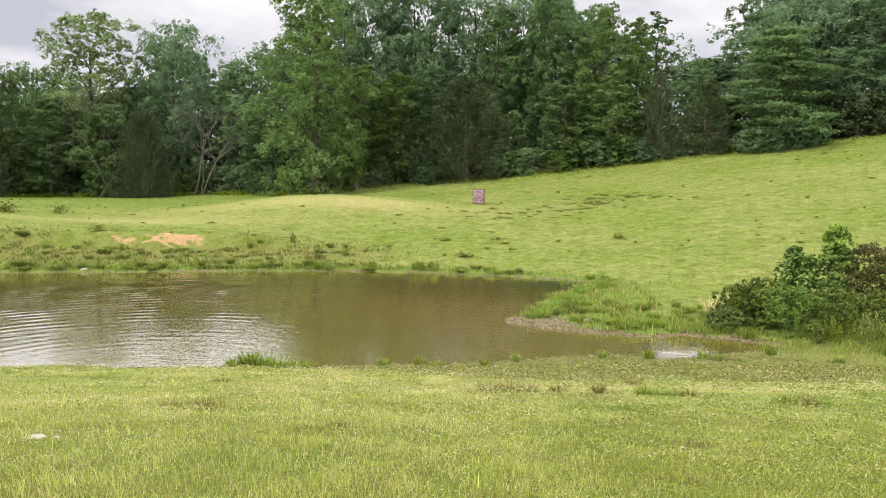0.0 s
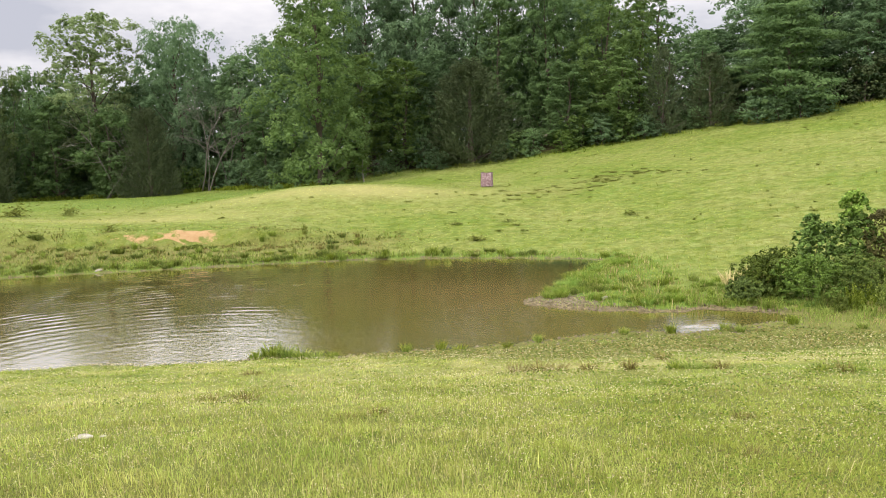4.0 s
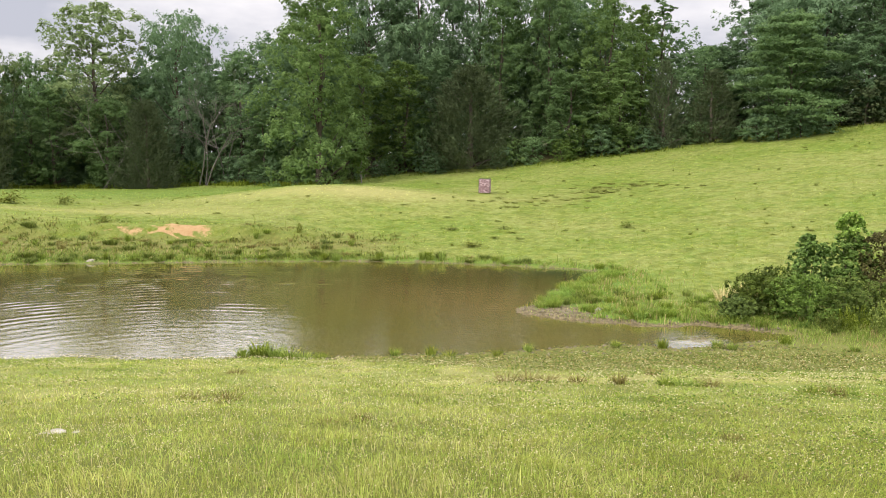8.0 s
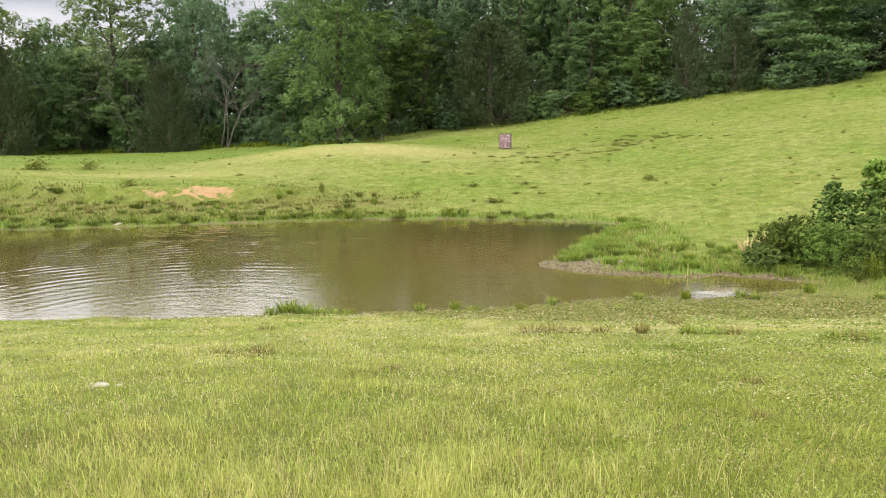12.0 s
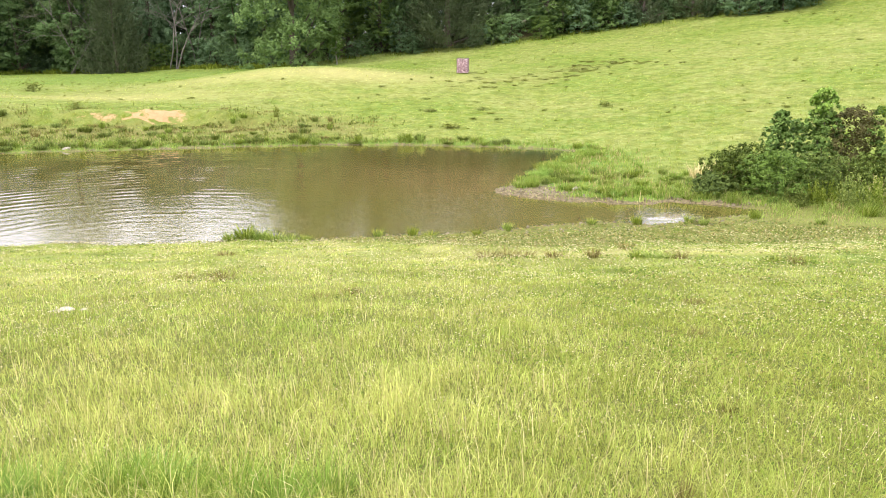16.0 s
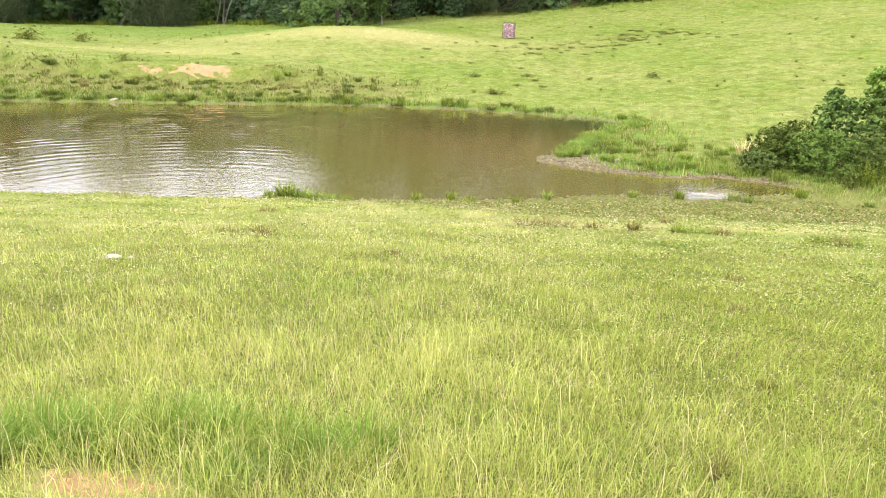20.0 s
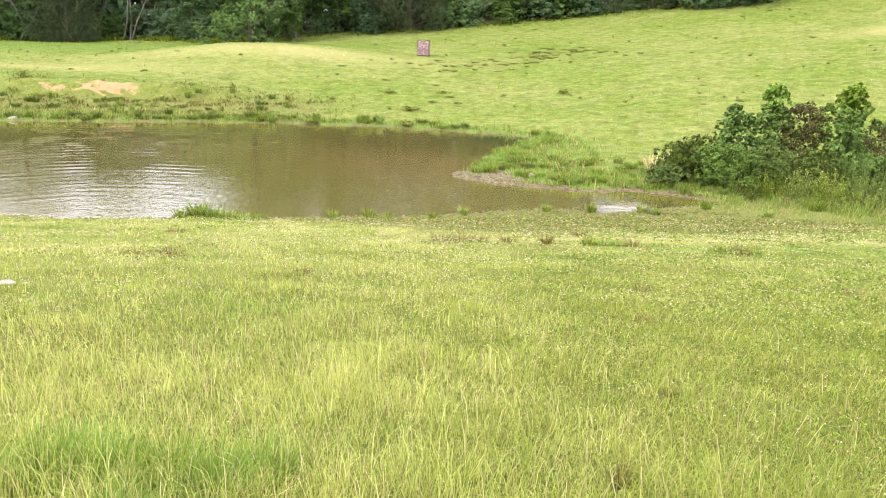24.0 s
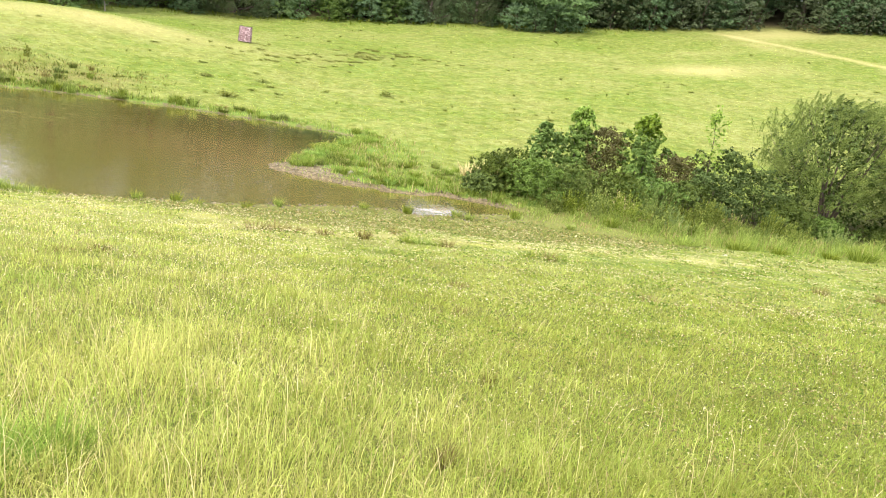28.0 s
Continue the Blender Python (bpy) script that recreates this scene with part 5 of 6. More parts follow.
    x, y, d = x[keep], y[keep], d[keep]
    tall = (0.17 + 0.20 * ripple_noise(x, y, 1.4, 45) + 0.16 * smoothstep(0.2, 1.0, ripple_noise(x, y, 3.0, 62)) * (y < 46)).clip(0.05) * rng.uniform(0.6, 1.4, len(x))
    z, wide, pale = height(x, y, d), rng.uniform(0.018, 0.034, len(x)), rng.uniform(0, 1, len(x)) < 0.12 + 0.2 * (d > 1.3)
    for chosen, name, mat, words in ((~pale, "shore_grass", RUSHES, "rank bright green grass along the waterline"), (pale, "dry_shore_grass", STRAWS, "pale dry grass blades along the waterline")):
        me = blade_mesh(name, rng, x[chosen], y[chosen], z[chosen], tall[chosen], wide[chosen], 0.5, mat)
        tagged(new(name, me), words, "grass", kind="stuff")

    # tall grass and forbs where the meadow meets the wood
    a = rng.uniform(-34, 30, 26000)
    far = wood_edge(a) + rng.normal(0, 1.3, len(a)) - 0.4
    x, y = far * np.sin(np.radians(a)), far * np.cos(np.radians(a))
    keep = rng.uniform(0, 1, len(x)) < (0.06 + 0.94 * (a < -9)) * smoothstep(-0.6, 0.5, ripple_noise(x, y, 5.0, 63))
    x, y = x[keep], y[keep]
    tall = (0.55 + 0.35 * ripple_noise(x, y, 3.0, 64)).clip(0.15) * rng.uniform(0.5, 1.3, len(x))
    me = blade_mesh("wood_edge_grass", rng, x, y, height(x, y), tall, rng.uniform(0.05, 0.11, len(x)), 0.7, RUSHES)
    tagged(new("wood_edge_grass", me), "tall pale green grass and weeds along the wood edge", "grass", kind="stuff")

    # long grass at the foot of the thicket
    x, y = rng.uniform(11, 44, 110000), rng.uniform(17, 35, 110000)
    line = 31.2 - 0.42 * (x - 12)
    d = shore_distance(x, y)
    edge = np.clip(1 - np.abs(y - line) / (3.2 + 1.0 * ripple_noise(x, y, 3.0, 46)), 0, 1)
    keep = (rng.uniform(0, 1, len(x)) < edge * 1.2 * smoothstep(-0.9, 0.4, ripple_noise(x, y, 1.5, 59))) & (d > 0.2)
    x, y, d, edge = x[keep], y[keep], d[keep], edge[keep]
    tall = (0.08 + (0.30 + 0.40 * smoothstep(15.5, 18, x) * (1 - smoothstep(25, 31, x)) + 0.32 * ripple_noise(x, y, 1.6, 47)) * edge).clip(0.07) * rng.uniform(0.5, 1.4, len(x))
    z, wide, pale = height(x, y, d), rng.uniform(0.014, 0.03, len(x)), ripple_noise(x, y, 1.8, 58) + 0.6 * rng.normal(0, 1, len(x)) > 0.75
    for chosen, name, mat, words in ((~pale, "thicket_grass", RUSHES, "long green grass along the thicket"), (pale, "dry_thicket_grass", STRAWS, "long pale dry grass along the thicket")):
        me = blade_mesh(name, rng, x[chosen], y[chosen], z[chosen], tall[chosen], 0.75 * wide[chosen], 1.0, mat)
        tagged(new(name, me), words, "grass", kind="stuff")

    # coarse weeds on the far bank
    x, y = rng.uniform(-38, 1, 150000), rng.uniform(46, 60, 150000)
    d = shore_distance(x, y)
    where = (0.75 * np.exp(-((d / 2.2) ** 2)) + 0.6 * np.exp(-(((d - 6.0) / 2.6) ** 2))) * (0.12 + 0.88 * smoothstep(-0.2, 0.7, ripple_noise(x, y, 2.4, 48))) * (1 - smoothstep(-8, 0, x))
    keep = (d > 0.2) & (rng.uniform(0, 1, len(x)) < where) & (ground_marks(x, y, d)["clay"] < 0.05)
    x, y, d = x[keep], y[keep], d[keep]
    z, tall, wide = height(x, y, d), (0.17 + 0.18 * ripple_noise(x, y, 1.9, 49)).clip(0.05) * rng.uniform(0.5, 1.3, len(x)), rng.uniform(0.03, 0.06, len(x))
    rusty = ripple_noise(x, y, 2.6, 57) + 0.5 * rng.normal(0, 1, len(x)) > 1.1 - 0.3 * d.clip(0, 4)
    for chosen, name, mat, words in ((~rusty, "bank_weeds", BANKWEED, "coarse green weeds on the far bank"), (rusty, "rusty_bank_weeds", RUSTY, "dry reddish-brown weeds on the far bank")):
        me = blade_mesh(name, rng, x[chosen], y[chosen], z[chosen], tall[chosen] * (0.65 if name[0] == "r" else 1.0), wide[chosen], 0.8, mat)
        tagged(new(name, me), words, "weeds", kind="stuff")

    # taller seed stalks
    x, y, r = scatter(rng, 12000, 1.6, 16, 1.1)
    keep = rng.uniform(0, 1, len(x)) < 0.85 - 0.7 * smoothstep(-1, 4, x)
    x, y, r = x[keep], y[keep], r[keep]
    d = shore_distance(x, y)
    tall = rng.uniform(0.18, 0.40, len(x)) * np.interp(r, (2, 6, 9, 16), (1.0, 0.8, 0.5, 0.4))
    me = blade_mesh("seed_stalks", rng, x, y, height(x, y, d), tall, np.interp(r, (2, 16), (0.003, 0.006)) + 0 * x, 0.6, STRAWS)
    tagged(new("seed_stalks", me), "thin straw-coloured seed stalks above the grass", "grass", kind="stuff")


make_grass()


def make_clover():
    """Low broad leaves: clover in the sward, and mixed weeds on the trampled strip by the water."""
    rng = np.random.RandomState(8)
    x, y, r = scatter(rng, 260000, 2.2, 31, 1.15, -40, 66)
    d = shore_distance(x, y)
    patch = ripple_noise(x, y, 2.4, 55) + 0.6 * ripple_noise(x, y, 0.9, 56)
    scrub = ground_marks(x, y, d)["scrub"]
    keep = (d > 0.3) & (rng.uniform(0, 1, len(x)) < 0.6 * smoothstep(-0.3, 0.8, patch) * (0.25 + 0.75 * smoothstep(-1.5, 4, x)) + 0.7 * scrub)
    x, y, r, d, scrub = x[keep], y[keep], r[keep], d[keep], scrub[keep]
    z = height(x, y, d) + rng.uniform(0.01, 0.08, len(x)) * (1 + 0.8 * scrub)
    size = np.interp(r, (2.5, 10, 30), (0.016, 0.032, 0.075))
    v, t = leaf_tris(rng, np.stack([x, y, z], 1), rand_unit(rng, len(x)) * 0.55 + (0, 0, 0.8), size, size * 0.9)
    brown = rng.uniform(0, 1, len(x)) < 0.18 + 0.25 * scrub
    weedy = ~brown & (scrub > 0.35)
    for chosen, name, mat, words in ((~brown & ~weedy, "clover_leaves", CLOVER, "low dark green clover leaves in the sward"), (weedy, "strip_weeds", BANKWEED, "low dark weeds on the strip by the water"), (brown, "withered_leaves", RUSTY, "low withered brown leaves in the sward")):
        vv = v.reshape(-1, 3, 3)[chosen].reshape(-1, 3)
        tagged(new(name, mesh_of(name, vv, None, np.arange(len(vv)).reshape(-1, 3), mat)), words, "clover" if name[0] == "c" else "weeds", kind="stuff")


make_clover()


def make_pebbles():
    """Clods and pebbles on the bare mud by the water."""
    rng = np.random.RandomState(14)
    x, y = rng.uniform(-30, 14, 90000), rng.uniform(25, 52, 90000)
    d = shore_distance(x, y)
    keep = (d > -0.12) & (rng.uniform(0, 1, len(x)) < 0.5 * ground_marks(x, y, d)["mud"] * (d < 1.6))
    x, y, d = x[keep], y[keep], d[keep]
    z = np.maximum(height(x, y, d), -0.02)
    s = (0.025 + 0.085 * rng.uniform(0, 1, len(x)) ** 3)[:, None, None]
    shape = np.array([(1, 0.1, 0), (0.2, 0.8, 0), (-1, 0.1, 0), (-0.1, -0.9, 0), (0.1, 0, 0.7)])
    turn = rng.uniform(0, 6.3, len(x))
    c, k = np.cos(turn)[:, None], np.sin(turn)[:, None]
    sx, sy = shape[:, 0] * c - shape[:, 1] * k, shape[:, 0] * k + shape[:, 1] * c
    verts = (np.stack([x, y, z], 1)[:, None] + s * np.stack([sx, sy, np.broadcast_to(shape[:, 2], sx.shape)], -1)).reshape(-1, 3)
    tris = (5 * np.arange(len(x))[:, None, None] + np.array([(0, 1, 4), (1, 2, 4), (2, 3, 4), (3, 0, 4)])).reshape(-1, 3)
    tagged(new("shore_pebbles", mesh_of("shore_pebbles", verts, None, tris, MUDSTONE)), "brown clods and pebbles on the wet mud", "pebbles", kind="stuff")


make_pebbles()


def make_flowers():
    """White clover heads strewn over the slope."""
    rng = np.random.RandomState(6)
    x, y, r = scatter(rng, 78000, 3.5, 30, 0.85, -38, 64)
    d = shore_distance(x, y)
    where = 0.5 + 0.5 * ripple_noise(x, y, 3.2, 51) + 0.35 * ripple_noise(x, y, 1.0, 52)
    marks = ground_marks(x, y, d)
    where = where + 1.2 * marks["straw"] * (x > 0) + 0.35 * marks["scrub"] * (x > 2)
    keep = (d > 0.8) & (rng.uniform(0, 1, len(x)) < where.clip(0, 1) * np.interp(r, (3, 7, 10), (0.12, 0.45, 0.75)))
    x, y, r, d = x[keep], y[keep], r[keep], d[keep]
    z = height(x, y, d) + rng.uniform(0.8, 1.2, len(x)) * np.interp(r, (3, 6, 9, 13, 18, 30), (0.14, 0.12, 0.095, 0.09, 0.085, 0.08)) * (1 - 0.15 * smoothstep(0, 4, x))
    s = (rng.uniform(0.007, 0.013, len(x)) * np.interp(r, (3, 7, 12, 30), (0.5, 0.7, 1.0, 1.6)))[:, None, None]
    shape = np.array([(1, 0, 0), (0, 1, 0), (-1, 0, 0), (0, -1, 0), (0, 0, 0.9)])
    verts = (np.stack([x, y, z], 1)[:, None] + s * shape).reshape(-1, 3)
    face = np.array([(0, 1, 4), (1, 2, 4), (2, 3, 4), (3, 0, 4)])
    tris = (5 * np.arange(len(x))[:, None, None] + face).reshape(-1, 3)
    tagged(new("clover_flowers", mesh_of("clover_flowers", verts, None, tris, PETALS)), "small white clover heads strewn through the grass", "flowers", kind="stuff")


make_flowers()


def make_yellow_flowers():
    """A patch of small yellow flowers high on the slope."""
    rng = np.random.RandomState(16)
    x, y = rng.normal(21.6, 1.1, 420), rng.normal(14.6, 0.8, 420)
    c = np.stack([x, y, height(x, y) + rng.uniform(0.08, 0.26, len(x))], 1)
    v, t = leaf_tris(rng, c, rand_unit(rng, len(c)) * 0.6 + (0, 0, 0.8), 0.035, 0.03)
    tagged(new("yellow_flowers", mesh_of("yellow_flowers", v, None, t, YELLOWS)), "small yellow meadow flowers in a loose patch", "flowers", kind="stuff")


make_yellow_flowers()


# ---- the camouflage blind on the hillside ----
def make_blind(x, y, turn, wide=1.1, tall=1.42):
    blind = new("hunting_blind")
    tagged(blind, "small square hunting blind of faded pinkish camouflage cloth", "hunting blind")
    rng = np.random.RandomState(3)
    h = wide / 2
    corners = ((-h, -h), (h, -h), (h, h), (-h, h))
    for k in range(4):
        (ax, ay), (bx, by) = corners[k], corners[(k + 1) % 4]
        n = 12
        u, w = np.meshgrid(np.linspace(0, 1, n), np.linspace(0, 1, n), indexing="ij")
        nx, ny = (by - ay) / wide, -(bx - ax) / wide
        puff = 0.05 * np.sin(np.pi * u) * np.sin(np.pi * w) + 0.018 * ripple_noise(u * 2 + k, w * 2, 0.6, 60 + k) * np.sin(np.pi * u)
        top = tall - 0.05 * np.sin(np.pi * u)
        p = np.stack([ax + (bx - ax) * u + nx * puff, ay + (by - ay) * u + ny * puff, 0.03 + w * (top - 0.03)], -1).reshape(-1, 3)
        i, j = np.meshgrid(np.arange(n - 1), np.arange(n - 1), indexing="ij")
        q = np.stack([i * n + j, (i + 1) * n + j, (i + 1) * n + j + 1, i * n + j + 1], -1).reshape(-1, 4)
        back = p - np.array([nx, ny, 0]) * 0.012
        verts = np.concatenate([p, back])
        part_of("cloth_panel", mesh_of("cloth_panel", verts, np.concatenate([q, q[:, ::-1] + n * n]), None, CAMO, True), blind)
        v, q = tubes([[((ax, ay, -0.15), 0.014), ((ax, ay, tall * 0.5), 0.014), ((ax * 0.99, ay * 0.99, tall + 0.05), 0.012)]], 8)
        part_of("pole", mesh_of("pole", v, q, None, METAL, True), blind)
    for s in (-1, 1):
        v, q = tubes([[((-h, -h * s, tall), 0.012), ((0, 0, tall + 0.04), 0.012), ((h, h * s, tall), 0.012)]], 6)
        part_of("roof_rod", mesh_of("roof_rod", v, q, None, METAL, True), blind)
    on_ground(blind, x, y, turn, sink=0.0)


make_blind(4.15, 80.6, -9)


# ---- stones and clods ----
def make_stone(seed, x, y, size, flat, label, material=ROCK, name="stone"):
    rng = np.random.RandomState(seed)
    bm = bmesh.new()
    bmesh.ops.create_icosphere(bm, subdivisions=3, radius=1.0)
    for v in bm.verts:
        p = v.co.copy()
        v.co *= 1 + 0.35 * noise.noise(p * 1.3 + Vector((seed, 0, 0))) + 0.12 * noise.noise(p * 3.5 + Vector((0, seed, 0)))
        v.co = Vector((v.co.x * size[0], v.co.y * size[1], v.co.z * flat))
    me = bpy.data.meshes.new(name)
    bm.to_mesh(me)
    bm.free()
    me.materials.append(material)
    for p in me.polygons:
        p.use_smooth = True
    ob = new(name, me)
    tagged(ob, label, "stone")
    on_ground(ob, x, y, rng.uniform(0, 90), sink=flat * 0.15)


make_stone(1, 6.78, 34.3, (0.30, 0.17), 0.13, "pale flat stone on the muddy spit")
make_stone(2, -21.6, 48.6, (0.28, 0.2), 0.12, "pale stone at the far waterline")
make_stone(3, -4.75, 9.7, (0.16, 0.09), 0.04, "flat pale stone lying in the grass")
make_stone(4, -4.5, 9.75, (0.06, 0.05), 0.02, "flat pale stone lying in the grass")
make_stone(5, 16.4, 20.6, (0.12, 0.09), 0.05, "small pale stone in the meadow")
make_stone(6, -12.0, 25.5, (0.14, 0.1), 0.05, "dark stone at the waterline")
for n, (x, y, s) in enumerate(((-1.75, 2.68, 0.03), (-1.62, 2.78, 0.025), (-1.48, 2.86, 0.02), (-1.85, 2.74, 0.022), (-1.50, 2.62, 0.02))):
    make_stone(10 + n, x, y, (s, s * 0.8), s * 0.6, "crumb of bare orange clay", CLOD, "clay_clod")


# ---- tufts, weeds and tussocks ----
RUSH_MESHES = [tussock_mesh(100 + k, 150, 0.5, 0.42, 0.018, RUSHES) for k in range(3)]
MOUND_MESHES = [tussock_mesh(105 + k, 330, 0.42, 0.75, 0.014, RUSHES) for k in range(3)]
RUST_MESHES = [tussock_mesh(110 + k, 120, 0.36, 0.5, 0.014, RUSTY) for k in range(3)]
STRAW_MESHES = [tussock_mesh(120 + k, 110, 0.5, 0.55, 0.016, STRAWS) for k in range(2)]


def weed_mesh(seed):
    r = np.random.RandomState(seed)
    c = r.normal(0, 1, (150, 3)) * (0.22, 0.22, 0.10) + (0, 0, 0.14)
    c[:, 2] = np.maximum(c[:, 2], 0.02)
    v, q = leaf_quads(r, c, rand_unit(r, 150) * 0.6 + (0, 0, 0.8), 0.14, 0.07)
    return mesh_of("leaf_tuft", v, q, None, WEED_LEAF)


WEED_MESHES = [weed_mesh(130 + k) for k in range(3)]


def tuft(meshes, x, y, size, tall, name, label, category, group, n):
    thing = new(name)
    tagged(thing, label, category, group=group)
    part_of("leaf_tuft", meshes[n % len(meshes)], thing)
    on_ground(thing, x, y, 73.0 * n, (size, size, tall), 0.02)


for n, (x, y, s, h) in enumerate(((-0.4, 26.8, 1.0, 0.85), (3.0, 27.5, 0.9, 0.7), (-1.6, 26.7, 0.9, 0.7), (-6.2, 26.8, 1.9, 1.0), (-5.7, 26.6, 1.7, 0.8),
                                  (-5.1, 26.2, 1.6, 0.7), (-4.6, 26.1, 1.5, 0.6), (-6.7, 26.5, 1.5, 0.7), (-4.1, 26.2, 1.3, 0.5), (1.9, 26.7, 0.9, 0.6), (7.9, 28.2, 1.1, 0.9), (9.9, 28.3, 1.0, 0.7),
                                  (10.3, 27.9, 1.0, 0.7), (12.6, 28.9, 1.1, 0.8), (0.2, 26.3, 1.2, 0.6), (6.2, 28.2, 0.9, 0.6), (-12.2, 25.2, 1.0, 0.5), (8.6, 38.6, 1.2, 0.7))):
    tuft(RUSH_MESHES, x, y, s, h, "rush_tuft", "upright bright green rush tuft at the waterline", "grass tuft", "rush tufts on the near shore", n)
for n, (x, y, s, h) in enumerate(((11.5, 11.5, 0.7, 0.65), (12.1, 10.6, 0.8, 0.55), (3.68, 16.35, 0.8, 0.8), (1.4, 17.1, 1.3, 0.6), (1.9, 17.2, 1.2, 0.7), (2.3, 17.0, 1.0, 0.5), (5.47, 16.0, 0.9, 0.55), (2.9, 16.8, 0.9, 0.5),
                                  (-3.5, 12.9, 1.1, 0.45), (-4.1, 13.0, 0.9, 0.4), (7.3, 14.6, 0.7, 0.7), (4.9, 18.3, 0.9, 0.6), (-1.1, 10.8, 0.7, 0.35), (-1.5, 10.6, 0.6, 0.3), (3.5, 9.6, 0.5, 0.35), (2.7, 7.2, 0.35, 0.4), (2.0, 4.6, 0.25, 0.35), (1.2, 3.13, 0.28, 0.5), (-4.6, 17.6, 1.0, 0.3), (6.4, 9.4, 0.6, 0.35), (8.6, 9.0, 0.6, 0.3))):
    tuft(RUST_MESHES, x, y, s, h, "dock_weed", "dry rust-brown dock weed in the grass", "weed", "rusty weeds on the slope", n)
for n, (x, y, s, h) in enumerate(((4.6, 16.2, 1.0, 0.36), (4.9, 16.0, 1.1, 0.32), (5.2, 16.1, 0.9, 0.3), (7.0, 14.9, 1.0, 0.3), (7.6, 14.7, 1.0, 0.3), (14.4, 27.4, 1.0, 0.5), (1.0, 25.4, 0.9, 0.4), (5.0, 25.6, 0.8, 0.4), (8.8, 26.4, 0.9, 0.4))):
    tuft(RUSH_MESHES, x, y, s, h, "grass_tussock", "low dark green grass tussock on the slope", "grass tuft", "tussocks on the slope", n)
for n, (x, y, s, h) in enumerate(((14.4, 36.4, 1.8, 2.2), (13.6, 36.0, 1.8, 2.0), (13.0, 36.4, 1.8, 1.7), (15.2, 36.6, 1.8, 2.2), (18.6, 31.0, 1.2, 1.8), (19.0, 30.8, 1.2, 1.6))):
    tuft(STRAW_MESHES, x, y, s, h, "straw_tuft", "tall pale dry grass tuft by the thicket", "grass tuft", "dry tufts by the thicket", n)
for n, (x, y, s, h) in enumerate(((24.9, 23.4, 2.2, 1.5), (20.6, 25.2, 1.8, 1.0), (18.8, 26.2, 1.8, 0.9), (21.9, 24.4, 1.4, 0.8), (16.8, 28.6, 1.4, 1.2), (23.6, 23.6, 1.3, 0.8))):
    tuft(MOUND_MESHES, x, y, s * 0.75, h, "grass_tussock", "rounded green grass tussock below the thicket", "grass tuft", "tussocks below the thicket", n)
rng = np.random.RandomState(12)
count = 0
while count < 160:
    az, far = rng.uniform(-30, 55), rng.uniform(54, 114)
    x, y = by_compass(az, far)
    if far > float(wood_edge(az)) - 3 or y < 52:
        continue
    small = rng.uniform(0, 1) ** 2
    tuft(WEED_MESHES, x, y, 0.25 + 0.75 * small, rng.uniform(0.2, 0.6), "pasture_weed", "low dark green weed in the grazed pasture", "weed", "weeds on the hillside", count)
    count += 1
for n, (x, y, s, h) in enumerate(((14.05, 60.9, 1.3, 1.4), (-10.4, 57.5, 0.5, 2.2), (2.0, 53.8, 1.9, 1.0), (0.6, 61.0, 1.5, 0.7), (4.6, 61.0, 1.2, 0.8),
                                  (-40.6, 74.5, 3.0, 3.0), (-36.1, 75.9, 2.2, 2.6), (-24.5, 57.6, 1.2, 1.6))):
    tuft(WEED_MESHES, x, y, s, h, "pasture_weed", "clump of dark green weeds in the pasture", "weed", "weeds on the hillside", n)
# olive weeds on the two worn hollows above the pond
HOLLOW_MESHES = [tussock_mesh(170 + k, 110, 0.20, 1.0, 0.035, HOLLOW_LEAF) for k in range(3)]
for cx, cy, wx, wy, slant, many in ((14.4, 78.2, 2.0, 1.9, 0.6, 34), (6.8, 73.4, 2.4, 1.9, 0.1, 26), (17.6, 81.6, 2.4, 1.6, 0.0, 20), (20.5, 80.0, 2.5, 2.0, 0.0, 10)):
    for n in range(many):
        dx = wx * rng.normal()
        tuft(HOLLOW_MESHES, cx + dx, cy + slant * dx + wy * rng.normal(), rng.uniform(0.4, 1.1), rng.uniform(0.4, 1.3), "pasture_weed", "low olive weed in a worn hollow of the pasture", "weed", "weeds of the worn hollows", n)
# clumps along the far waterline and up the bank behind it
BANK_MESHES = [tussock_mesh(150 + k, 160, 0.42, 0.6, 0.026, BANKWEED) for k in range(3)]
count = 0
while count < 120:
    x, y = rng.uniform(-37, 6), rng.uniform(46, 59)
    d = float(shore_distance(np.array([x]), np.array([y]))[0])
    if d < 0.1 or d > 8 or rng.uniform() > math.exp(-d / 2.0) + 0.13 or (x > -6 and d > 1.5) or abs(x + 19) + 3 * abs(y - 57) < 4.5:
        continue
    meshes = (BANK_MESHES, RUSH_MESHES, BANK_MESHES, RUST_MESHES)[rng.randint(4) if d > 1.2 else rng.randint(3)]
    tuft(meshes, x, y, rng.uniform(0.7, 1.7), rng.uniform(0.5, 1.3), "bank_clump", "coarse clump of weeds and grass on the far bank", "grass tuft", "clumps of the far bank", count)
    count += 1
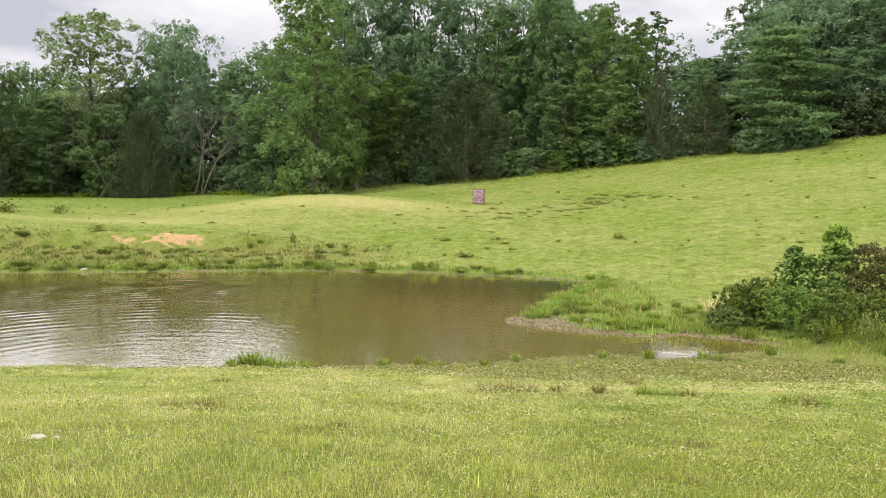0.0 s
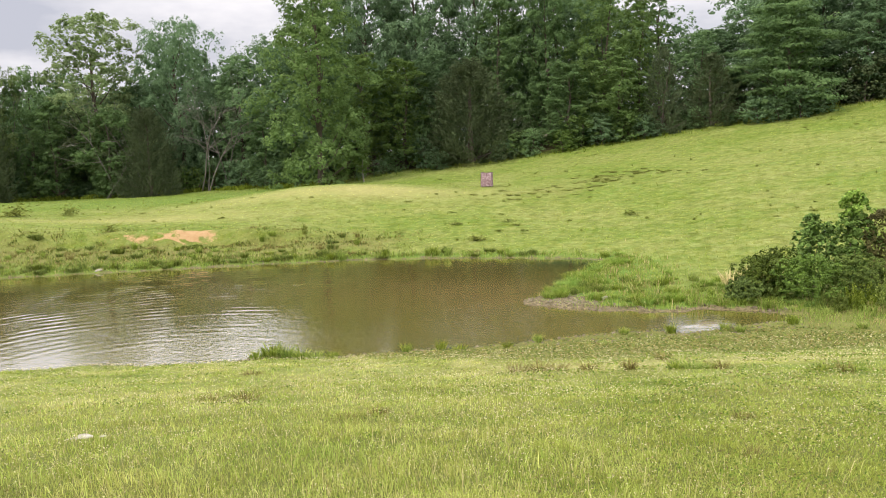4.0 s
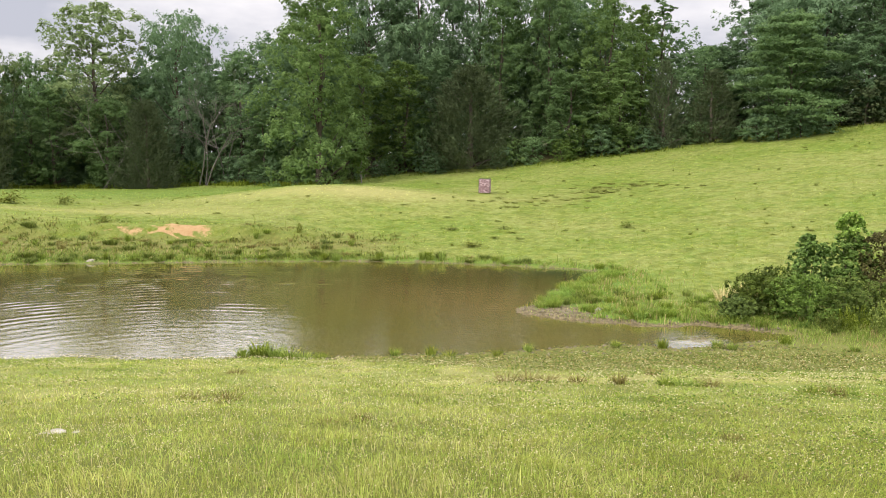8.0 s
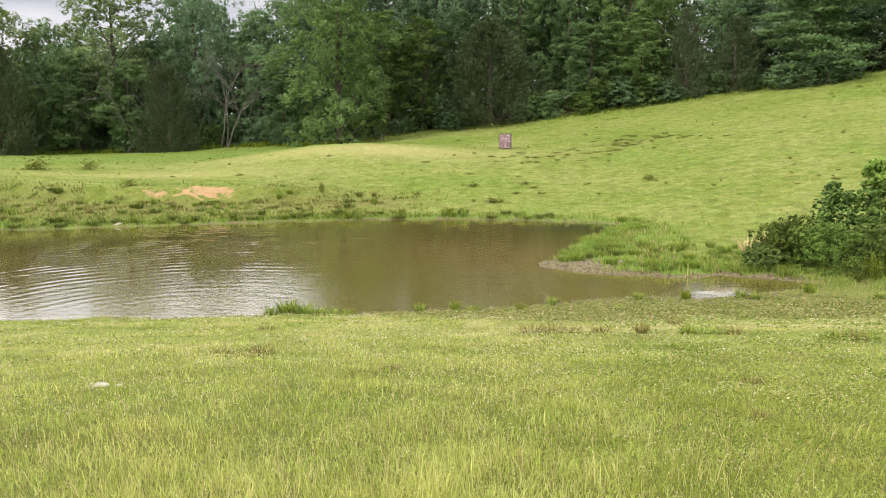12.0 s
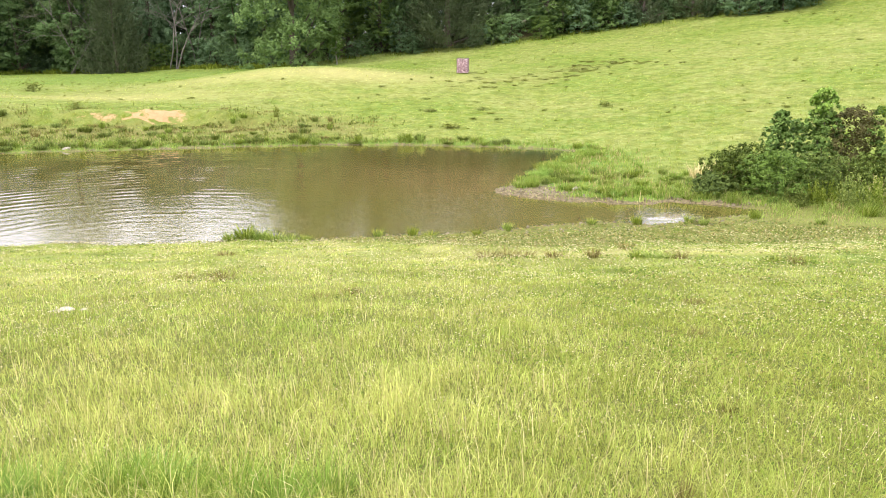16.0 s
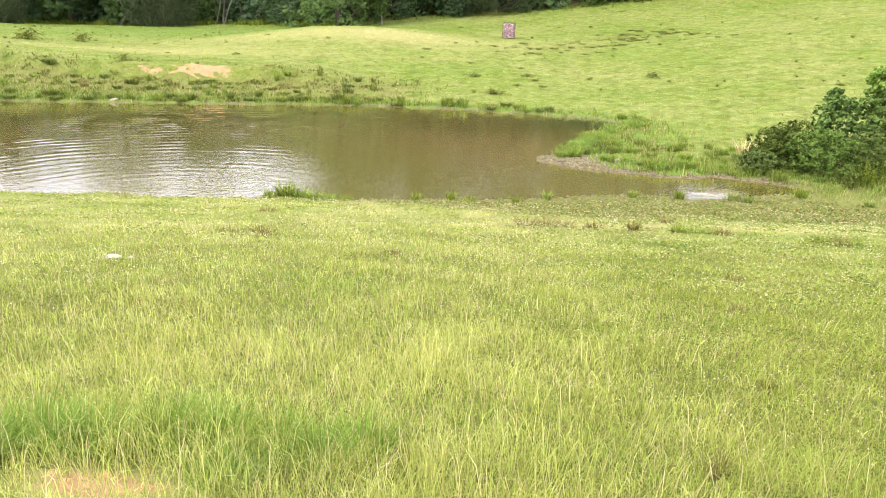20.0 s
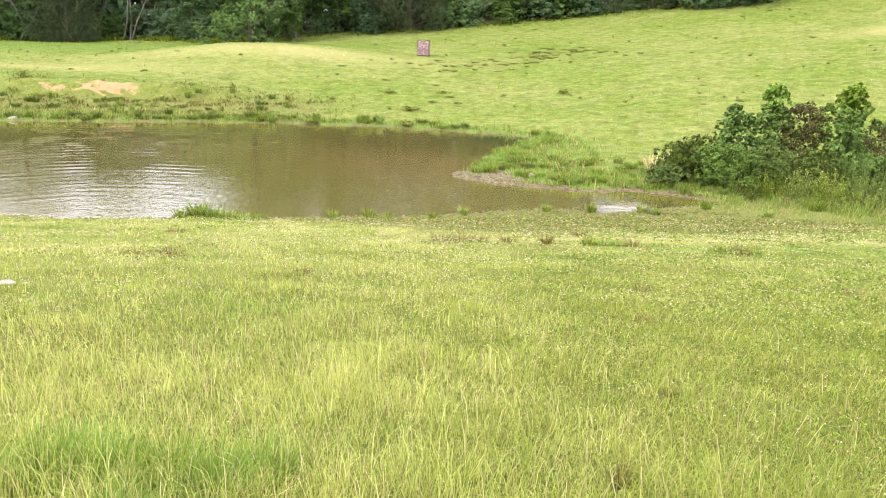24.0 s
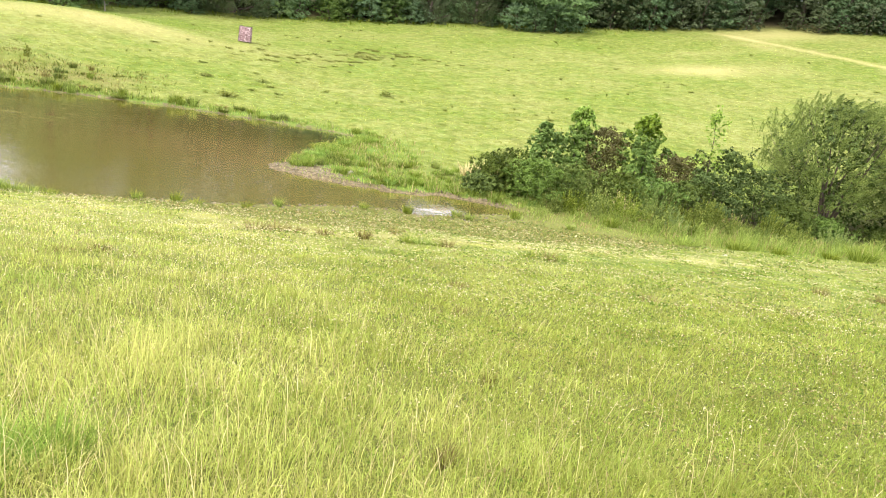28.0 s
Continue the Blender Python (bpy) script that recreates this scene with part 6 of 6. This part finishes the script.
# clumps of rank grass, weeds and dry stalks on the spit
SPIT_MESHES = [tussock_mesh(160 + k, 200, 0.36, 0.6, 0.017, mat) for k, mat in enumerate((RUSHES, RUSHES, LUSH, LEAF_FORB, BANKWEED))]
count = 0
while count < 130:
    x, y = rng.uniform(4, 15), rng.uniform(31, 47)
    d = float(shore_distance(np.array([x]), np.array([y]))[0])
    if d < 0.25 or y < 31.6 or bell(x, y, 4.6, 33.8, 1.6, 1.3) > 0.45 or rng.uniform() > math.exp(-d / 2.4) + 0.05 or (y > 40 and d > 1.3):
        continue
    far = d > 1.6
    tuft(SPIT_MESHES[3 + rng.randint(2):][:1] if far and rng.uniform() < 0.5 else SPIT_MESHES[:3], x, y, rng.uniform(0.6, 1.5), rng.uniform(0.5, 1.25), "shore_tussock", "clump of rank bright green grass on the spit", "grass tuft", "tussocks of the spit", count)
    count += 1


LUSH_MESHES = [tussock_mesh(140 + k, 330, 0.24, 0.46, 0.0065, LUSH) for k in range(3)]
for n, (x, y, s, h) in enumerate(((-1.55, 3.2, 1.0, 1.0), (-1.25, 3.12, 1.0, 1.0), (-0.98, 3.25, 0.9, 0.8), (-1.85, 3.05, 1.0, 1.0), (-1.45, 3.42, 1.0, 0.8), (-2.1, 3.1, 1.0, 1.0), (-2.3, 2.9, 1.0, 1.0), (-1.1, 2.8, 0.7, 0.7), (-2.3, 2.7, 0.8, 0.8), (-0.75, 3.1, 0.9, 0.9), (-0.55, 3.3, 0.8, 0.8))):
    tuft(LUSH_MESHES, x, y, s, h, "lush_grass_clump", "lush dark green grass clump beside bare clay", "grass tuft", "lush clumps in the foreground", n)


# ---- a weathered post in front of the bushes ----
post = new("fence_post")
tagged(post, "short weathered wooden fence post in front of the bushes", "post")
v, q = tubes([[((0, 0, -0.2), 0.055), ((0.01, 0, 0.7), 0.052), ((0.03, 0.01, 1.25), 0.047), ((0.03, 0.01, 1.27), 0.03)]], 9)
part_of("stake", mesh_of("stake", v, q, None, POST, True), post)
on_ground(post, 32.5, 28.0)
